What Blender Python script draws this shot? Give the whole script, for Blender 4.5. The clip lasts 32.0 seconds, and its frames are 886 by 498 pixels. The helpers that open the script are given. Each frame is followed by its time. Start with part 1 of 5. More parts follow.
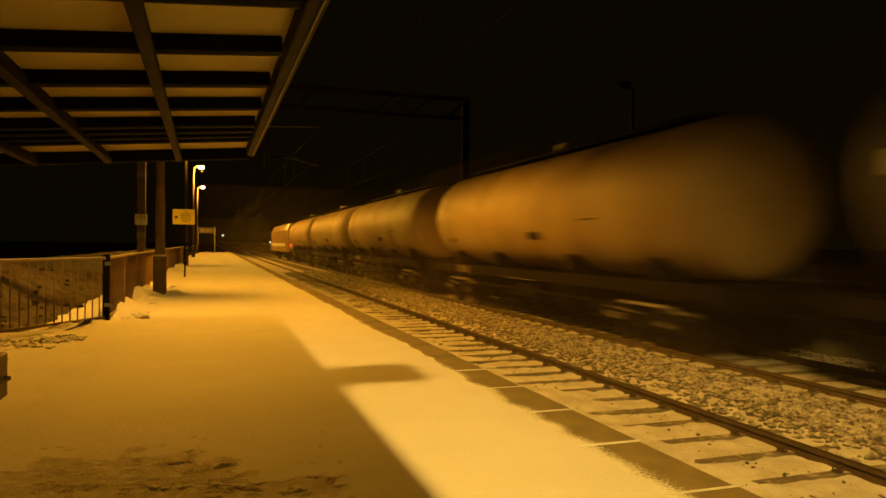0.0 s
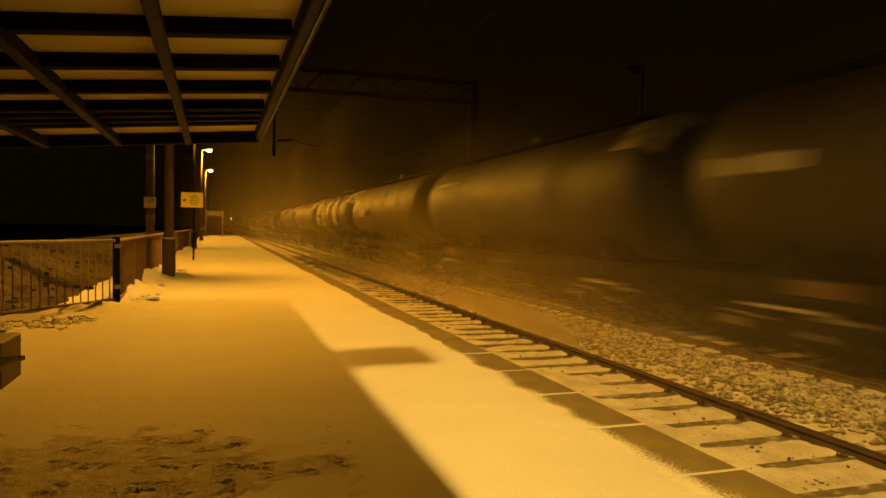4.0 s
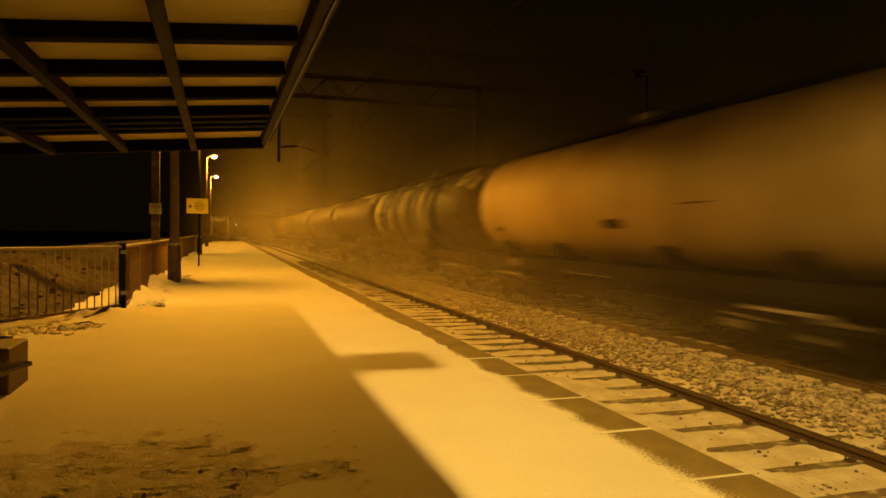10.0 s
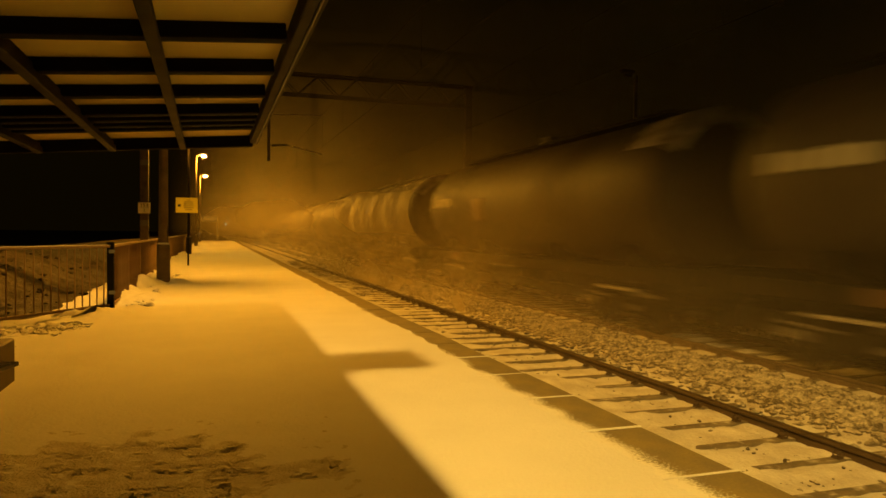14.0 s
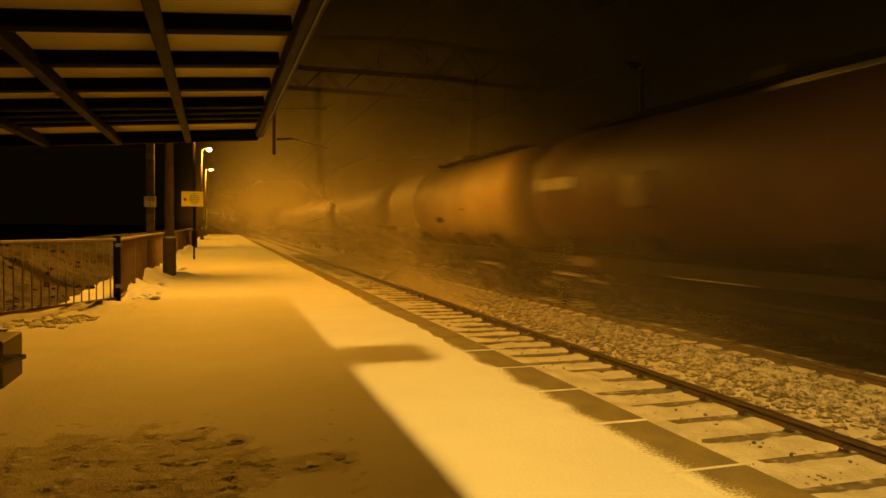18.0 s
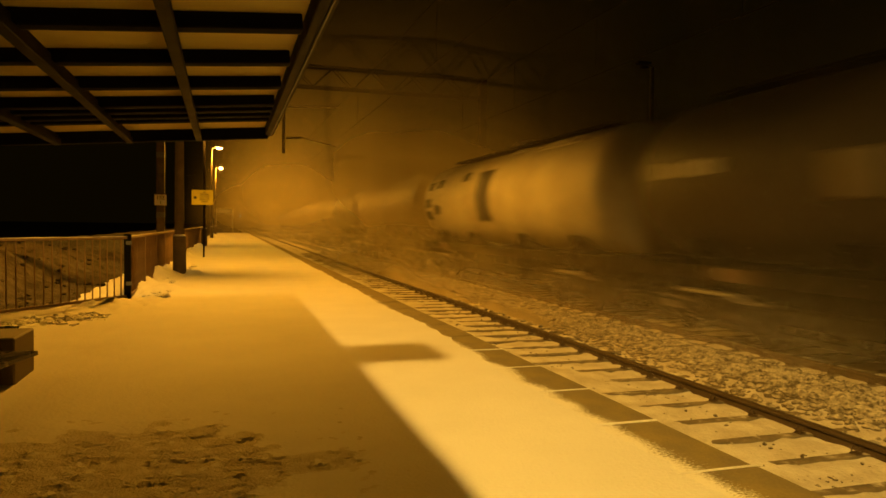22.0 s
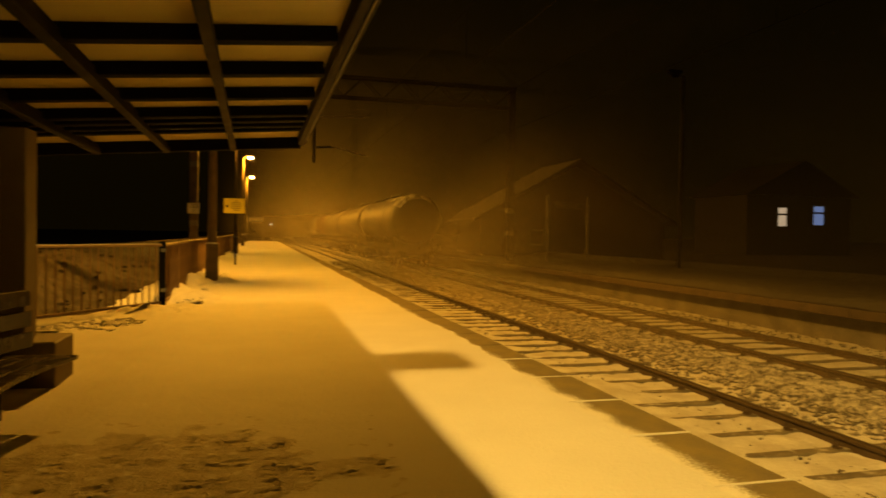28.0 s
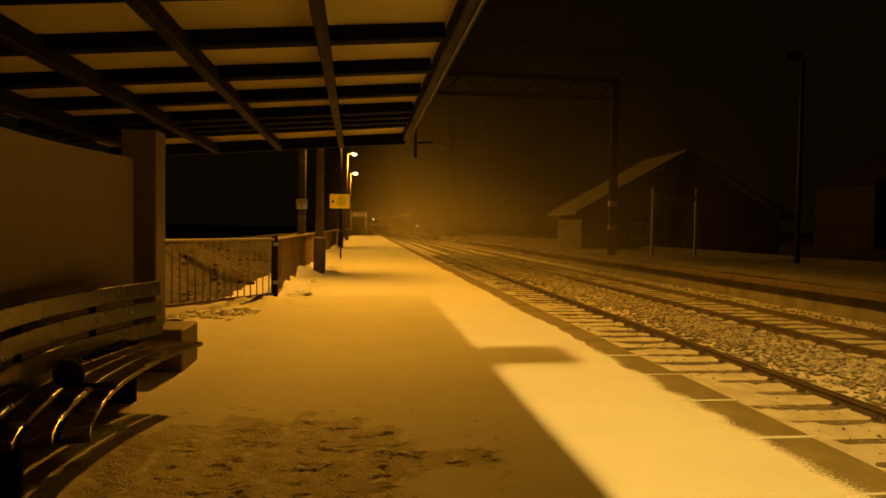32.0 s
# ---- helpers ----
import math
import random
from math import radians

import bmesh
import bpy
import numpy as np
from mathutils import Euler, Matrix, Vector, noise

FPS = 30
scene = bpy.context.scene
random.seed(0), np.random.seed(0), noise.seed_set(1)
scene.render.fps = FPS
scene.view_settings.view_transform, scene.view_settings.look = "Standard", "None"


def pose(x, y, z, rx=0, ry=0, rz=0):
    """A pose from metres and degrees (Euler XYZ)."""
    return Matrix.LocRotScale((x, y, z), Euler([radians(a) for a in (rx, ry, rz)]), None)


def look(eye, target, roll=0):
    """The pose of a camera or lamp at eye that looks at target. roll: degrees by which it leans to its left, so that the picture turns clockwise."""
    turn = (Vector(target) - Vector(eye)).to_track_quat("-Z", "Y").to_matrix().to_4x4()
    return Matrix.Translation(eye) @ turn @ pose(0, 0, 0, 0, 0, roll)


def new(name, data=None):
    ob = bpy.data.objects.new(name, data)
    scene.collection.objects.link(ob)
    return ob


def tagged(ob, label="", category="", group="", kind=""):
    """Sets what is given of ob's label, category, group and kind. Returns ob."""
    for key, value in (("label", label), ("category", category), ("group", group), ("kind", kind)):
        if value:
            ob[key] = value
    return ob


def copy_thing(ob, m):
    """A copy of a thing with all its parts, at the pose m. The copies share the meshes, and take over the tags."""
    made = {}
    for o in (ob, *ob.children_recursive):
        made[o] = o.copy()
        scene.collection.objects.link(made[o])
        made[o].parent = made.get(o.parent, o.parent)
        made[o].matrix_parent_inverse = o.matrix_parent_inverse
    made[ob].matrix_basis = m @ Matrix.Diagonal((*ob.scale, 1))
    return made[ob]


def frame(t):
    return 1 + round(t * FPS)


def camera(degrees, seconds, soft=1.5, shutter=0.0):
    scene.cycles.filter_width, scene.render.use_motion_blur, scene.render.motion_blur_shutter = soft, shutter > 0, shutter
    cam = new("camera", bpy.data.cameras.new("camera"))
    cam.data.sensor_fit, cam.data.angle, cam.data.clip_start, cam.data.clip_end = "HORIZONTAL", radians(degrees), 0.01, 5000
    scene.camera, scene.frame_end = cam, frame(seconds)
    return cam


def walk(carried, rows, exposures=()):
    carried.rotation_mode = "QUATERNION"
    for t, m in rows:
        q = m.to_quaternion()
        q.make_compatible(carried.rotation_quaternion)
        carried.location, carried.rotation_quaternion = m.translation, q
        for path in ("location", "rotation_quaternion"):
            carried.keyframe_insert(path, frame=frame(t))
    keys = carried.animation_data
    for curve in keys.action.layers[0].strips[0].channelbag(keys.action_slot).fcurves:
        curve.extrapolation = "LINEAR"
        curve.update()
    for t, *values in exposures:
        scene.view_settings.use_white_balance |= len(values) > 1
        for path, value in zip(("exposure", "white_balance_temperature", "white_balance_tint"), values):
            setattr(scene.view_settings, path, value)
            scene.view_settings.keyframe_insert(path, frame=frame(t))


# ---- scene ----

# ---- camera ----
cam = camera(65.34, 32.0, soft=1.6, shutter=0.9)
PATH = [
    (0, look((0.026, 0.019, 1.277), (3.199, 9.503, 1.217), 0.56)),
    (0.5, look((0.021, 0.010, 1.277), (3.168, 9.501, 1.140), 0.71)),
    (1, look((0.018, 0.004, 1.277), (3.163, 9.495, 1.083), 0.73)),
    (1.5, look((0.016, 0.002, 1.277), (3.160, 9.493, 1.050), 0.79)),
    (2, look((0.016, 0.002, 1.276), (3.156, 9.493, 1.020), 0.80)),
    (2.5, look((0.015, 0.002, 1.275), (3.135, 9.499, 0.996), 0.76)),
    (3, look((0.014, 0.002, 1.274), (3.113, 9.505, 0.981), 0.76)),
    (3.5, look((0.013, -0.001, 1.274), (3.099, 9.507, 0.979), 0.80)),
    (5.5, look((0.010, -0.004, 1.273), (3.047, 9.521, 1.035), 0.77)),
    (6, look((0.007, -0.006, 1.272), (3.014, 9.528, 1.054), 0.63)),
    (6.5, look((0.006, -0.008, 1.271), (2.988, 9.535, 1.074), 0.64)),
    (7, look((0.005, -0.008, 1.271), (2.941, 9.549, 1.085), 0.61)),
    (7.5, look((0.005, -0.006, 1.270), (2.911, 9.561, 1.084), 0.72)),
    (8, look((0.006, -0.003, 1.269), (2.911, 9.564, 1.075), 0.87)),
    (8.5, look((0.006, -0.002, 1.269), (2.926, 9.560, 1.056), 0.73)),
    (9, look((0.007, -0.003, 1.269), (2.953, 9.550, 1.034), 0.51)),
    (9.5, look((0.007, -0.005, 1.269), (2.988, 9.537, 1.032), 0.55)),
    (10, look((0.007, -0.006, 1.270), (3.019, 9.527, 1.056), 0.63)),
    (10.5, look((0.008, -0.007, 1.270), (3.043, 9.519, 1.079), 0.60)),
    (11, look((0.008, -0.008, 1.269), (3.070, 9.510, 1.107), 0.66)),
    (11.5, look((0.009, -0.008, 1.269), (3.095, 9.503, 1.121), 0.52)),
    (12, look((0.011, -0.006, 1.269), (3.109, 9.501, 1.119), 0.56)),
    (12.5, look((0.012, -0.004, 1.268), (3.127, 9.497, 1.107), 0.61)),
    (13, look((0.012, -0.003, 1.268), (3.153, 9.489, 1.082), 0.67)),
    (13.5, look((0.012, -0.003, 1.267), (3.153, 9.489, 1.066), 0.68)),
    (14, look((0.013, -0.003, 1.267), (3.153, 9.489, 1.042), 0.58)),
    (14.5, look((0.013, -0.001, 1.266), (3.151, 9.491, 1.026), 0.58)),
    (16.5, look((0.014, 0.003, 1.265), (3.085, 9.515, 0.980), 0.50)),
    (17, look((0.013, 0.006, 1.264), (3.077, 9.520, 0.943), 0.49)),
    (17.5, look((0.013, 0.007, 1.263), (3.081, 9.518, 0.926), 0.43)),
    (18, look((0.012, 0.006, 1.263), (3.081, 9.518, 0.947), 0.55)),
    (18.5, look((0.012, 0.005, 1.263), (3.073, 9.520, 0.958), 0.51)),
    (19, look((0.012, 0.005, 1.263), (3.061, 9.524, 0.973), 0.53)),
    (19.5, look((0.012, 0.005, 1.264), (3.045, 9.530, 0.979), 0.51)),
    (20, look((0.011, 0.006, 1.264), (3.042, 9.531, 0.990), 0.63)),
    (20.5, look((0.010, 0.008, 1.263), (3.015, 9.542, 1.010), 0.74)),
    (21, look((0.010, 0.011, 1.261), (2.988, 9.553, 0.995), 0.56)),
    (21.5, look((0.009, 0.013, 1.261), (2.968, 9.560, 0.958), 0.62)),
    (22, look((0.008, 0.013, 1.261), (2.958, 9.562, 0.931), 0.75)),
    (22.5, look((0.007, 0.012, 1.260), (2.937, 9.567, 0.931), 0.91)),
    (23, look((0.005, 0.009, 1.260), (2.899, 9.575, 0.916), 1.05)),
    (23.5, look((0.003, 0.007, 1.259), (2.865, 9.582, 0.913), 1.07)),
    (24, look((0.001, 0.004, 1.259), (2.823, 9.592, 0.928), 1.07)),
    (24.5, look((0.001, 0.001, 1.259), (2.789, 9.599, 0.931), 1.08)),
    (25, look((0.000, -0.002, 1.260), (2.783, 9.598, 0.939), 1.17)),
    (25.5, look((-0.001, -0.004, 1.260), (2.771, 9.599, 0.966), 1.11)),
    (27.5, look((-0.007, -0.005, 1.260), (2.830, 9.582, 1.072), 1.01)),
    (28, look((-0.018, -0.004, 1.259), (2.545, 9.660, 1.053), 0.98)),
    (28.5, look((-0.033, -0.001, 1.259), (1.804, 9.826, 1.036), 0.74)),
    (29, look((-0.047, -0.000, 1.258), (1.265, 9.910, 1.016), 1.00)),
    (29.5, look((-0.054, -0.002, 1.257), (1.064, 9.932, 1.002), 0.70)),
    (30, look((-0.057, -0.005, 1.256), (1.032, 9.933, 0.998), 0.75)),
    (30.5, look((-0.058, -0.007, 1.255), (1.024, 9.931, 0.973), 0.60)),
    (31, look((-0.058, -0.008, 1.255), (1.038, 9.927, 0.953), 0.78)),
    (31.5, look((-0.058, -0.009, 1.255), (1.063, 9.923, 0.943), 0.89)),
    (32, look((-0.058, -0.011, 1.256), (1.097, 9.917, 0.943), 0.80)),
]
walk(cam, PATH)

# ---- night sky and exposure ----
world = bpy.data.worlds.new("world")
scene.world = world
world.use_nodes = True
world.node_tree.nodes["Background"].inputs[0].default_value = (1.0, 0.56, 0.03, 1)
world.node_tree.nodes["Background"].inputs[1].default_value = 0.0030
scene.view_settings.exposure = 0.0

SODIUM, OLD_SODIUM = (1.0, 0.545, 0.085), (1.0, 0.40, 0.022)
GREEN_SODIUM = (1.0, 0.45, 0.024)
LAMP_POWER = 6000.0


# ---- materials ----
def material(name, base, rough=0.8, metal=0.0, vary=0.25, scale=6.0, fine=60.0, bump=0.3, depth=0.01, second=None, spec=0.5, per_piece=0.0):
    m = bpy.data.materials.new(name)
    m.use_nodes = True
    n, l = m.node_tree.nodes, m.node_tree.links
    b = n["Principled BSDF"]
    co = n.new("ShaderNodeTexCoord")
    big = n.new("ShaderNodeTexNoise")
    big.inputs["Scale"].default_value, big.inputs["Detail"].default_value = scale, 6
    small = n.new("ShaderNodeTexNoise")
    small.inputs["Scale"].default_value, small.inputs["Detail"].default_value = fine, 3
    l.new(co.outputs["Object"], big.inputs["Vector"])
    l.new(co.outputs["Object"], small.inputs["Vector"])
    ramp = n.new("ShaderNodeValToRGB")
    other = second or tuple(c * (1 - vary) for c in base)
    ramp.color_ramp.elements[0].position, ramp.color_ramp.elements[1].position = 0.35, 0.65
    ramp.color_ramp.elements[0].color = (*other, 1)
    ramp.color_ramp.elements[1].color = (*base, 1)
    l.new(big.outputs["Fac"], ramp.inputs["Fac"])
    mix = n.new("ShaderNodeMix")
    mix.data_type, mix.blend_type = "RGBA", "MULTIPLY"
    mix.inputs["Factor"].default_value = min(1.0, vary * 1.5)
    l.new(ramp.outputs["Color"], mix.inputs[6])
    grey = n.new("ShaderNodeMapRange")
    grey.inputs["To Min"].default_value, grey.inputs["To Max"].default_value = 0.55, 1.3
    l.new(small.outputs["Fac"], grey.inputs["Value"])
    l.new(grey.outputs["Result"], mix.inputs[7])
    last = mix.outputs[2]
    if per_piece:
        info = n.new("ShaderNodeObjectInfo")
        rng = n.new("ShaderNodeMapRange")
        rng.inputs["To Min"].default_value, rng.inputs["To Max"].default_value = 1 - per_piece, 1 + per_piece * 0.6
        l.new(info.outputs["Random"], rng.inputs["Value"])
        mul = n.new("ShaderNodeMix")
        mul.data_type, mul.blend_type = "RGBA", "MULTIPLY"
        mul.inputs["Factor"].default_value = 1
        l.new(last, mul.inputs[6])
        l.new(rng.outputs["Result"], mul.inputs[7])
        last = mul.outputs[2]
    l.new(last, b.inputs["Base Color"])
    b.inputs["Metallic"].default_value = metal
    b.inputs["Specular IOR Level"].default_value = spec
    rr = n.new("ShaderNodeMapRange")
    rr.inputs["To Min"].default_value, rr.inputs["To Max"].default_value = max(0.05, rough - 0.12), min(1, rough + 0.12)
    l.new(big.outputs["Fac"], rr.inputs["Value"])
    l.new(rr.outputs["Result"], b.inputs["Roughness"])
    bm = n.new("ShaderNodeBump")
    bm.inputs["Strength"].default_value, bm.inputs["Distance"].default_value = bump, depth
    l.new(small.outputs["Fac"], bm.inputs["Height"])
    l.new(bm.outputs["Normal"], b.inputs["Normal"])
    return m


def glowing(name, colour, power):
    m = bpy.data.materials.new(name)
    m.use_nodes = True
    n, l = m.node_tree.nodes, m.node_tree.links
    n.remove(n["Principled BSDF"])
    e = n.new("ShaderNodeEmission")
    e.inputs[0].default_value, e.inputs[1].default_value = (*colour, 1), power
    l.new(e.outputs[0], n["Material Output"].inputs[0])
    return m


def translucent(name, base, share, rough_noise=3.0):
    """A thin sheet that passes part of the light, scattered."""
    m = bpy.data.materials.new(name)
    m.use_nodes = True
    n, l = m.node_tree.nodes, m.node_tree.links
    n.remove(n["Principled BSDF"])
    co, tex, ramp = n.new("ShaderNodeTexCoord"), n.new("ShaderNodeTexNoise"), n.new("ShaderNodeValToRGB")
    tex.inputs["Scale"].default_value, tex.inputs["Detail"].default_value = rough_noise, 5
    l.new(co.outputs["Object"], tex.inputs["Vector"])
    ramp.color_ramp.elements[0].color = (*[c * 0.78 for c in base], 1)
    ramp.color_ramp.elements[1].color = (*base, 1)
    l.new(tex.outputs["Fac"], ramp.inputs["Fac"])
    d, t, x = n.new("ShaderNodeBsdfDiffuse"), n.new("ShaderNodeBsdfTranslucent"), n.new("ShaderNodeMixShader")
    l.new(ramp.outputs["Color"], d.inputs["Color"])
    l.new(ramp.outputs["Color"], t.inputs["Color"])
    x.inputs[0].default_value = share
    l.new(d.outputs[0], x.inputs[1])
    l.new(t.outputs[0], x.inputs[2])
    l.new(x.outputs[0], n["Material Output"].inputs[0])
    return m


def glossy_sheet(name, base, share):
    """A satin plastic sheet that mirrors the bright ground at flat angles and lets a little light through."""
    m = material(name, base, 0.55, vary=0.06, scale=1.4, fine=40, bump=0.02, depth=0.001)
    n, l = m.node_tree.nodes, m.node_tree.links
    b, t, x = n["Principled BSDF"], n.new("ShaderNodeBsdfTranslucent"), n.new("ShaderNodeMixShader")
    b.inputs["IOR"].default_value = 1.6
    t.inputs["Color"].default_value = (*base, 1)
    x.inputs[0].default_value = share
    l.new(b.outputs[0], x.inputs[1])
    l.new(t.outputs[0], x.inputs[2])
    l.new(x.outputs[0], n["Material Output"].inputs[0])
    return m


SNOW = material("snow", (0.80, 0.80, 0.80), 0.85, vary=0.06, scale=1.2, fine=45, bump=0.35, depth=0.02, spec=0.2)
TRODDEN_SNOW = material("trodden_snow", (0.74, 0.72, 0.69), 0.9, vary=0.2, scale=11, fine=70, bump=0.8, depth=0.02, second=(0.58, 0.55, 0.51))
TRACK_SNOW = material("track_snow", (0.74, 0.73, 0.71), 0.9, vary=0.2, scale=3, fine=25, bump=0.6, depth=0.03, second=(0.55, 0.52, 0.48))
SOIL = material("frozen_soil", (0.035, 0.025, 0.015), 0.95, vary=0.6, scale=3.6, fine=16, bump=1.0, depth=0.08, second=(0.10, 0.08, 0.055))
DARK_EARTH = material("dark_earth", (0.028, 0.019, 0.012), 0.95, vary=0.4, scale=9, fine=30, bump=0.8, depth=0.02)
CONCRETE = material("concrete", (0.36, 0.34, 0.31), 0.85, vary=0.3, scale=3, fine=50, bump=0.4, depth=0.006)
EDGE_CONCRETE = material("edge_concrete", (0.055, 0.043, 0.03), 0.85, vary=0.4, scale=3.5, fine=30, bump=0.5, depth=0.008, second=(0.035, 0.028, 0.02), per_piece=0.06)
FAR_WALL = material("far_platform_wall", (0.19, 0.17, 0.14), 0.9, vary=0.4, scale=2, fine=30, bump=0.5, depth=0.01)
FAR_SLAB = material("far_edge_slab", (0.11, 0.075, 0.045), 0.85, vary=0.4, scale=3, fine=30, bump=0.5, depth=0.008, per_piece=0.15)
PLASTER = material("shelter_panel", (0.38, 0.31, 0.20), 0.8, vary=0.08, scale=1.5, fine=80, bump=0.1, depth=0.002)
ROOF_SHEET = glossy_sheet("frosted_roof_sheet", (0.50, 0.42, 0.15), 0.22)
DARK_STEEL = material("dark_steel", (0.006, 0.006, 0.005), 0.8, vary=0.3, scale=5, fine=90, bump=0.15, depth=0.002, spec=0.06)
# lighter steel that paints in the lamplight on the purlins' far edges
LIT_EDGE = material("lit_edge_steel", (0.030, 0.022, 0.012), 0.5, vary=0.2, scale=5, fine=90, bump=0.1, depth=0.002, spec=0.2)
BEAM_STEEL = material("beam_steel", (0.010, 0.008, 0.005), 0.6, vary=0.2, scale=5, fine=90, bump=0.1, depth=0.002, spec=0.08)
WIRE = material("weathered_wire", (0.035, 0.03, 0.024), 0.95, vary=0.2, spec=0.0)
GALVANISED = material("galvanised_steel", (0.15, 0.145, 0.14), 0.5, metal=0.5, vary=0.2, scale=8, fine=70, bump=0.1, depth=0.002)
RAIL_STEEL = material("rail_steel", (0.085, 0.056, 0.032), 0.65, metal=0.1, vary=0.3, scale=4, fine=60, bump=0.2, depth=0.003)
RAIL_HEAD = material("rail_head", (0.12, 0.09, 0.06), 0.5, metal=0.5, vary=0.2, scale=4, fine=90, bump=0.05, depth=0.001)
BALLAST = material("ballast_stone", (0.115, 0.095, 0.068), 0.9, vary=0.3, scale=14, fine=60, bump=0.5, depth=0.01)


def snow_dusted(m, colour, low, high):
    """Lets snow lie on what faces up."""
    n, l = m.node_tree.nodes, m.node_tree.links
    b = n["Principled BSDF"]
    geo, sep, tex, add, rng, mix = n.new("ShaderNodeNewGeometry"), n.new("ShaderNodeSeparateXYZ"), n.new("ShaderNodeTexNoise"), n.new("ShaderNodeMath"), n.new("ShaderNodeMapRange"), n.new("ShaderNodeMix")
    tex.inputs["Scale"].default_value = 9.0
    l.new(geo.outputs["Position"], tex.inputs["Vector"])
    l.new(geo.outputs["Normal"], sep.inputs[0])
    l.new(sep.outputs["Z"], add.inputs[0])
    l.new(tex.outputs["Fac"], add.inputs[1])
    rng.inputs["From Min"].default_value, rng.inputs["From Max"].default_value = low, high
    l.new(add.outputs[0], rng.inputs["Value"])
    mix.data_type = "RGBA"
    old = b.inputs["Base Color"].links[0].from_socket
    l.new(rng.outputs["Result"], mix.inputs["Factor"])
    l.new(old, mix.inputs[6])
    mix.inputs[7].default_value = (*colour, 1)
    l.new(mix.outputs[2], b.inputs["Base Color"])
    return m


snow_dusted(BALLAST, (0.58, 0.54, 0.47), 1.12, 1.5)
SLEEPER_CONCRETE = material("sleeper_concrete", (0.24, 0.20, 0.13), 0.85, vary=0.4, scale=3.5, fine=30, bump=0.5, depth=0.008, second=(0.12, 0.10, 0.075), per_piece=0.1)
snow_dusted(SLEEPER_CONCRETE, (0.62, 0.59, 0.54), 1.52, 1.82)
BALLAST_BED = material("ballast_bed", (0.18, 0.155, 0.12), 0.95, vary=0.4, scale=9, fine=40, bump=0.9, depth=0.04, second=(0.14, 0.12, 0.10))
EDGE_SNOW = material("powdered_edge_slab", (0.25, 0.20, 0.075), 0.85, vary=0.45, scale=3.5, fine=55, bump=0.5, depth=0.008, second=(0.18, 0.145, 0.075), per_piece=0.06)


def powdered_towards(m, edge, width, colour):
    """Powder snow thinning out in grains across the slabs, from the snow's rim to the bare edge."""
    n, l = m.node_tree.nodes, m.node_tree.links
    b = n["Principled BSDF"]
    geo, sep, stretch = n.new("ShaderNodeNewGeometry"), n.new("ShaderNodeSeparateXYZ"), n.new("ShaderNodeMapping")
    stretch.inputs["Scale"].default_value = (45, 95, 45)
    grain, drift, mul, add, rng, mix = n.new("ShaderNodeTexNoise"), n.new("ShaderNodeTexNoise"), n.new("ShaderNodeMath"), n.new("ShaderNodeMath"), n.new("ShaderNodeMapRange"), n.new("ShaderNodeMix")
    grain.inputs["Scale"].default_value, grain.inputs["Detail"].default_value = 1.0, 3
    drift.inputs["Scale"].default_value, drift.inputs["Detail"].default_value = 2.2, 4
    l.new(geo.outputs["Position"], stretch.inputs["Vector"])
    l.new(stretch.outputs["Vector"], grain.inputs["Vector"])
    l.new(geo.outputs["Position"], drift.inputs["Vector"])
    l.new(geo.outputs["Position"], sep.inputs[0])
    # grain * 1.1 + drift, against the distance from the rim
    mul.operation = "MULTIPLY_ADD"
    l.new(grain.outputs["Fac"], mul.inputs[0])
    mul.inputs[1].default_value = 1.1
    l.new(drift.outputs["Fac"], mul.inputs[2])
    rim = n.new("ShaderNodeMapRange")
    rim.clamp = False
    rim.inputs["From Min"].default_value, rim.inputs["From Max"].default_value = edge, edge + width
    rim.inputs["To Min"].default_value, rim.inputs["To Max"].default_value = 0.45, -0.55
    l.new(sep.outputs["X"], rim.inputs["Value"])
    l.new(mul.outputs[0], add.inputs[0])
    l.new(rim.outputs["Result"], add.inputs[1])
    rng.inputs["From Min"].default_value, rng.inputs["From Max"].default_value = 0.95, 1.25
    l.new(add.outputs[0], rng.inputs["Value"])
    mix.data_type = "RGBA"
    old = b.inputs["Base Color"].links[0].from_socket
    l.new(rng.outputs["Result"], mix.inputs["Factor"])
    l.new(old, mix.inputs[6])
    mix.inputs[7].default_value = (*colour, 1)
    l.new(mix.outputs[2], b.inputs["Base Color"])


powdered_towards(EDGE_SNOW, 2.255, 0.26, (0.78, 0.77, 0.75))
# far snow: its weaker lighting is put into a darker colour
FAR_SNOW = material("dimmed_bank_snow", (0.18, 0.16, 0.135), 0.9, vary=0.35, scale=5, fine=40, bump=0.6, depth=0.03, second=(0.12, 0.105, 0.09))
RUST_FENCE = material("fence_paint", (0.24, 0.155, 0.09), 0.6, vary=0.3, scale=5, fine=70, bump=0.2, depth=0.002)
BENCH_WOOD = material("bench_slat", (0.05, 0.037, 0.019), 0.25, vary=0.25, scale=7, fine=90, bump=0.02, depth=0.001)
COLUMN_PAINT = material("column_paint", (0.18, 0.14, 0.09), 0.7, vary=0.15, scale=3, fine=60, bump=0.15, depth=0.003)
POLE_STEEL = material("pole_paint", (0.15, 0.115, 0.075), 0.6, vary=0.3, scale=5, fine=50, bump=0.2, depth=0.003, spec=0.1)
# shed roof snow, coloured dark because little light reaches it
DIMMED_ROOF_SNOW = material("dimmed_roof_snow", (0.085, 0.072, 0.055), 0.9, vary=0.5, scale=1.2, fine=20, bump=0.5, depth=0.02, second=(0.04, 0.033, 0.025))
# two darkened copies of the pole paint, for steelwork standing in the dark
FAR_POLE = material("dimmed_pole_paint", (0.045, 0.036, 0.026), 0.7, vary=0.3, scale=5, fine=50, bump=0.2, depth=0.003, spec=0.1)
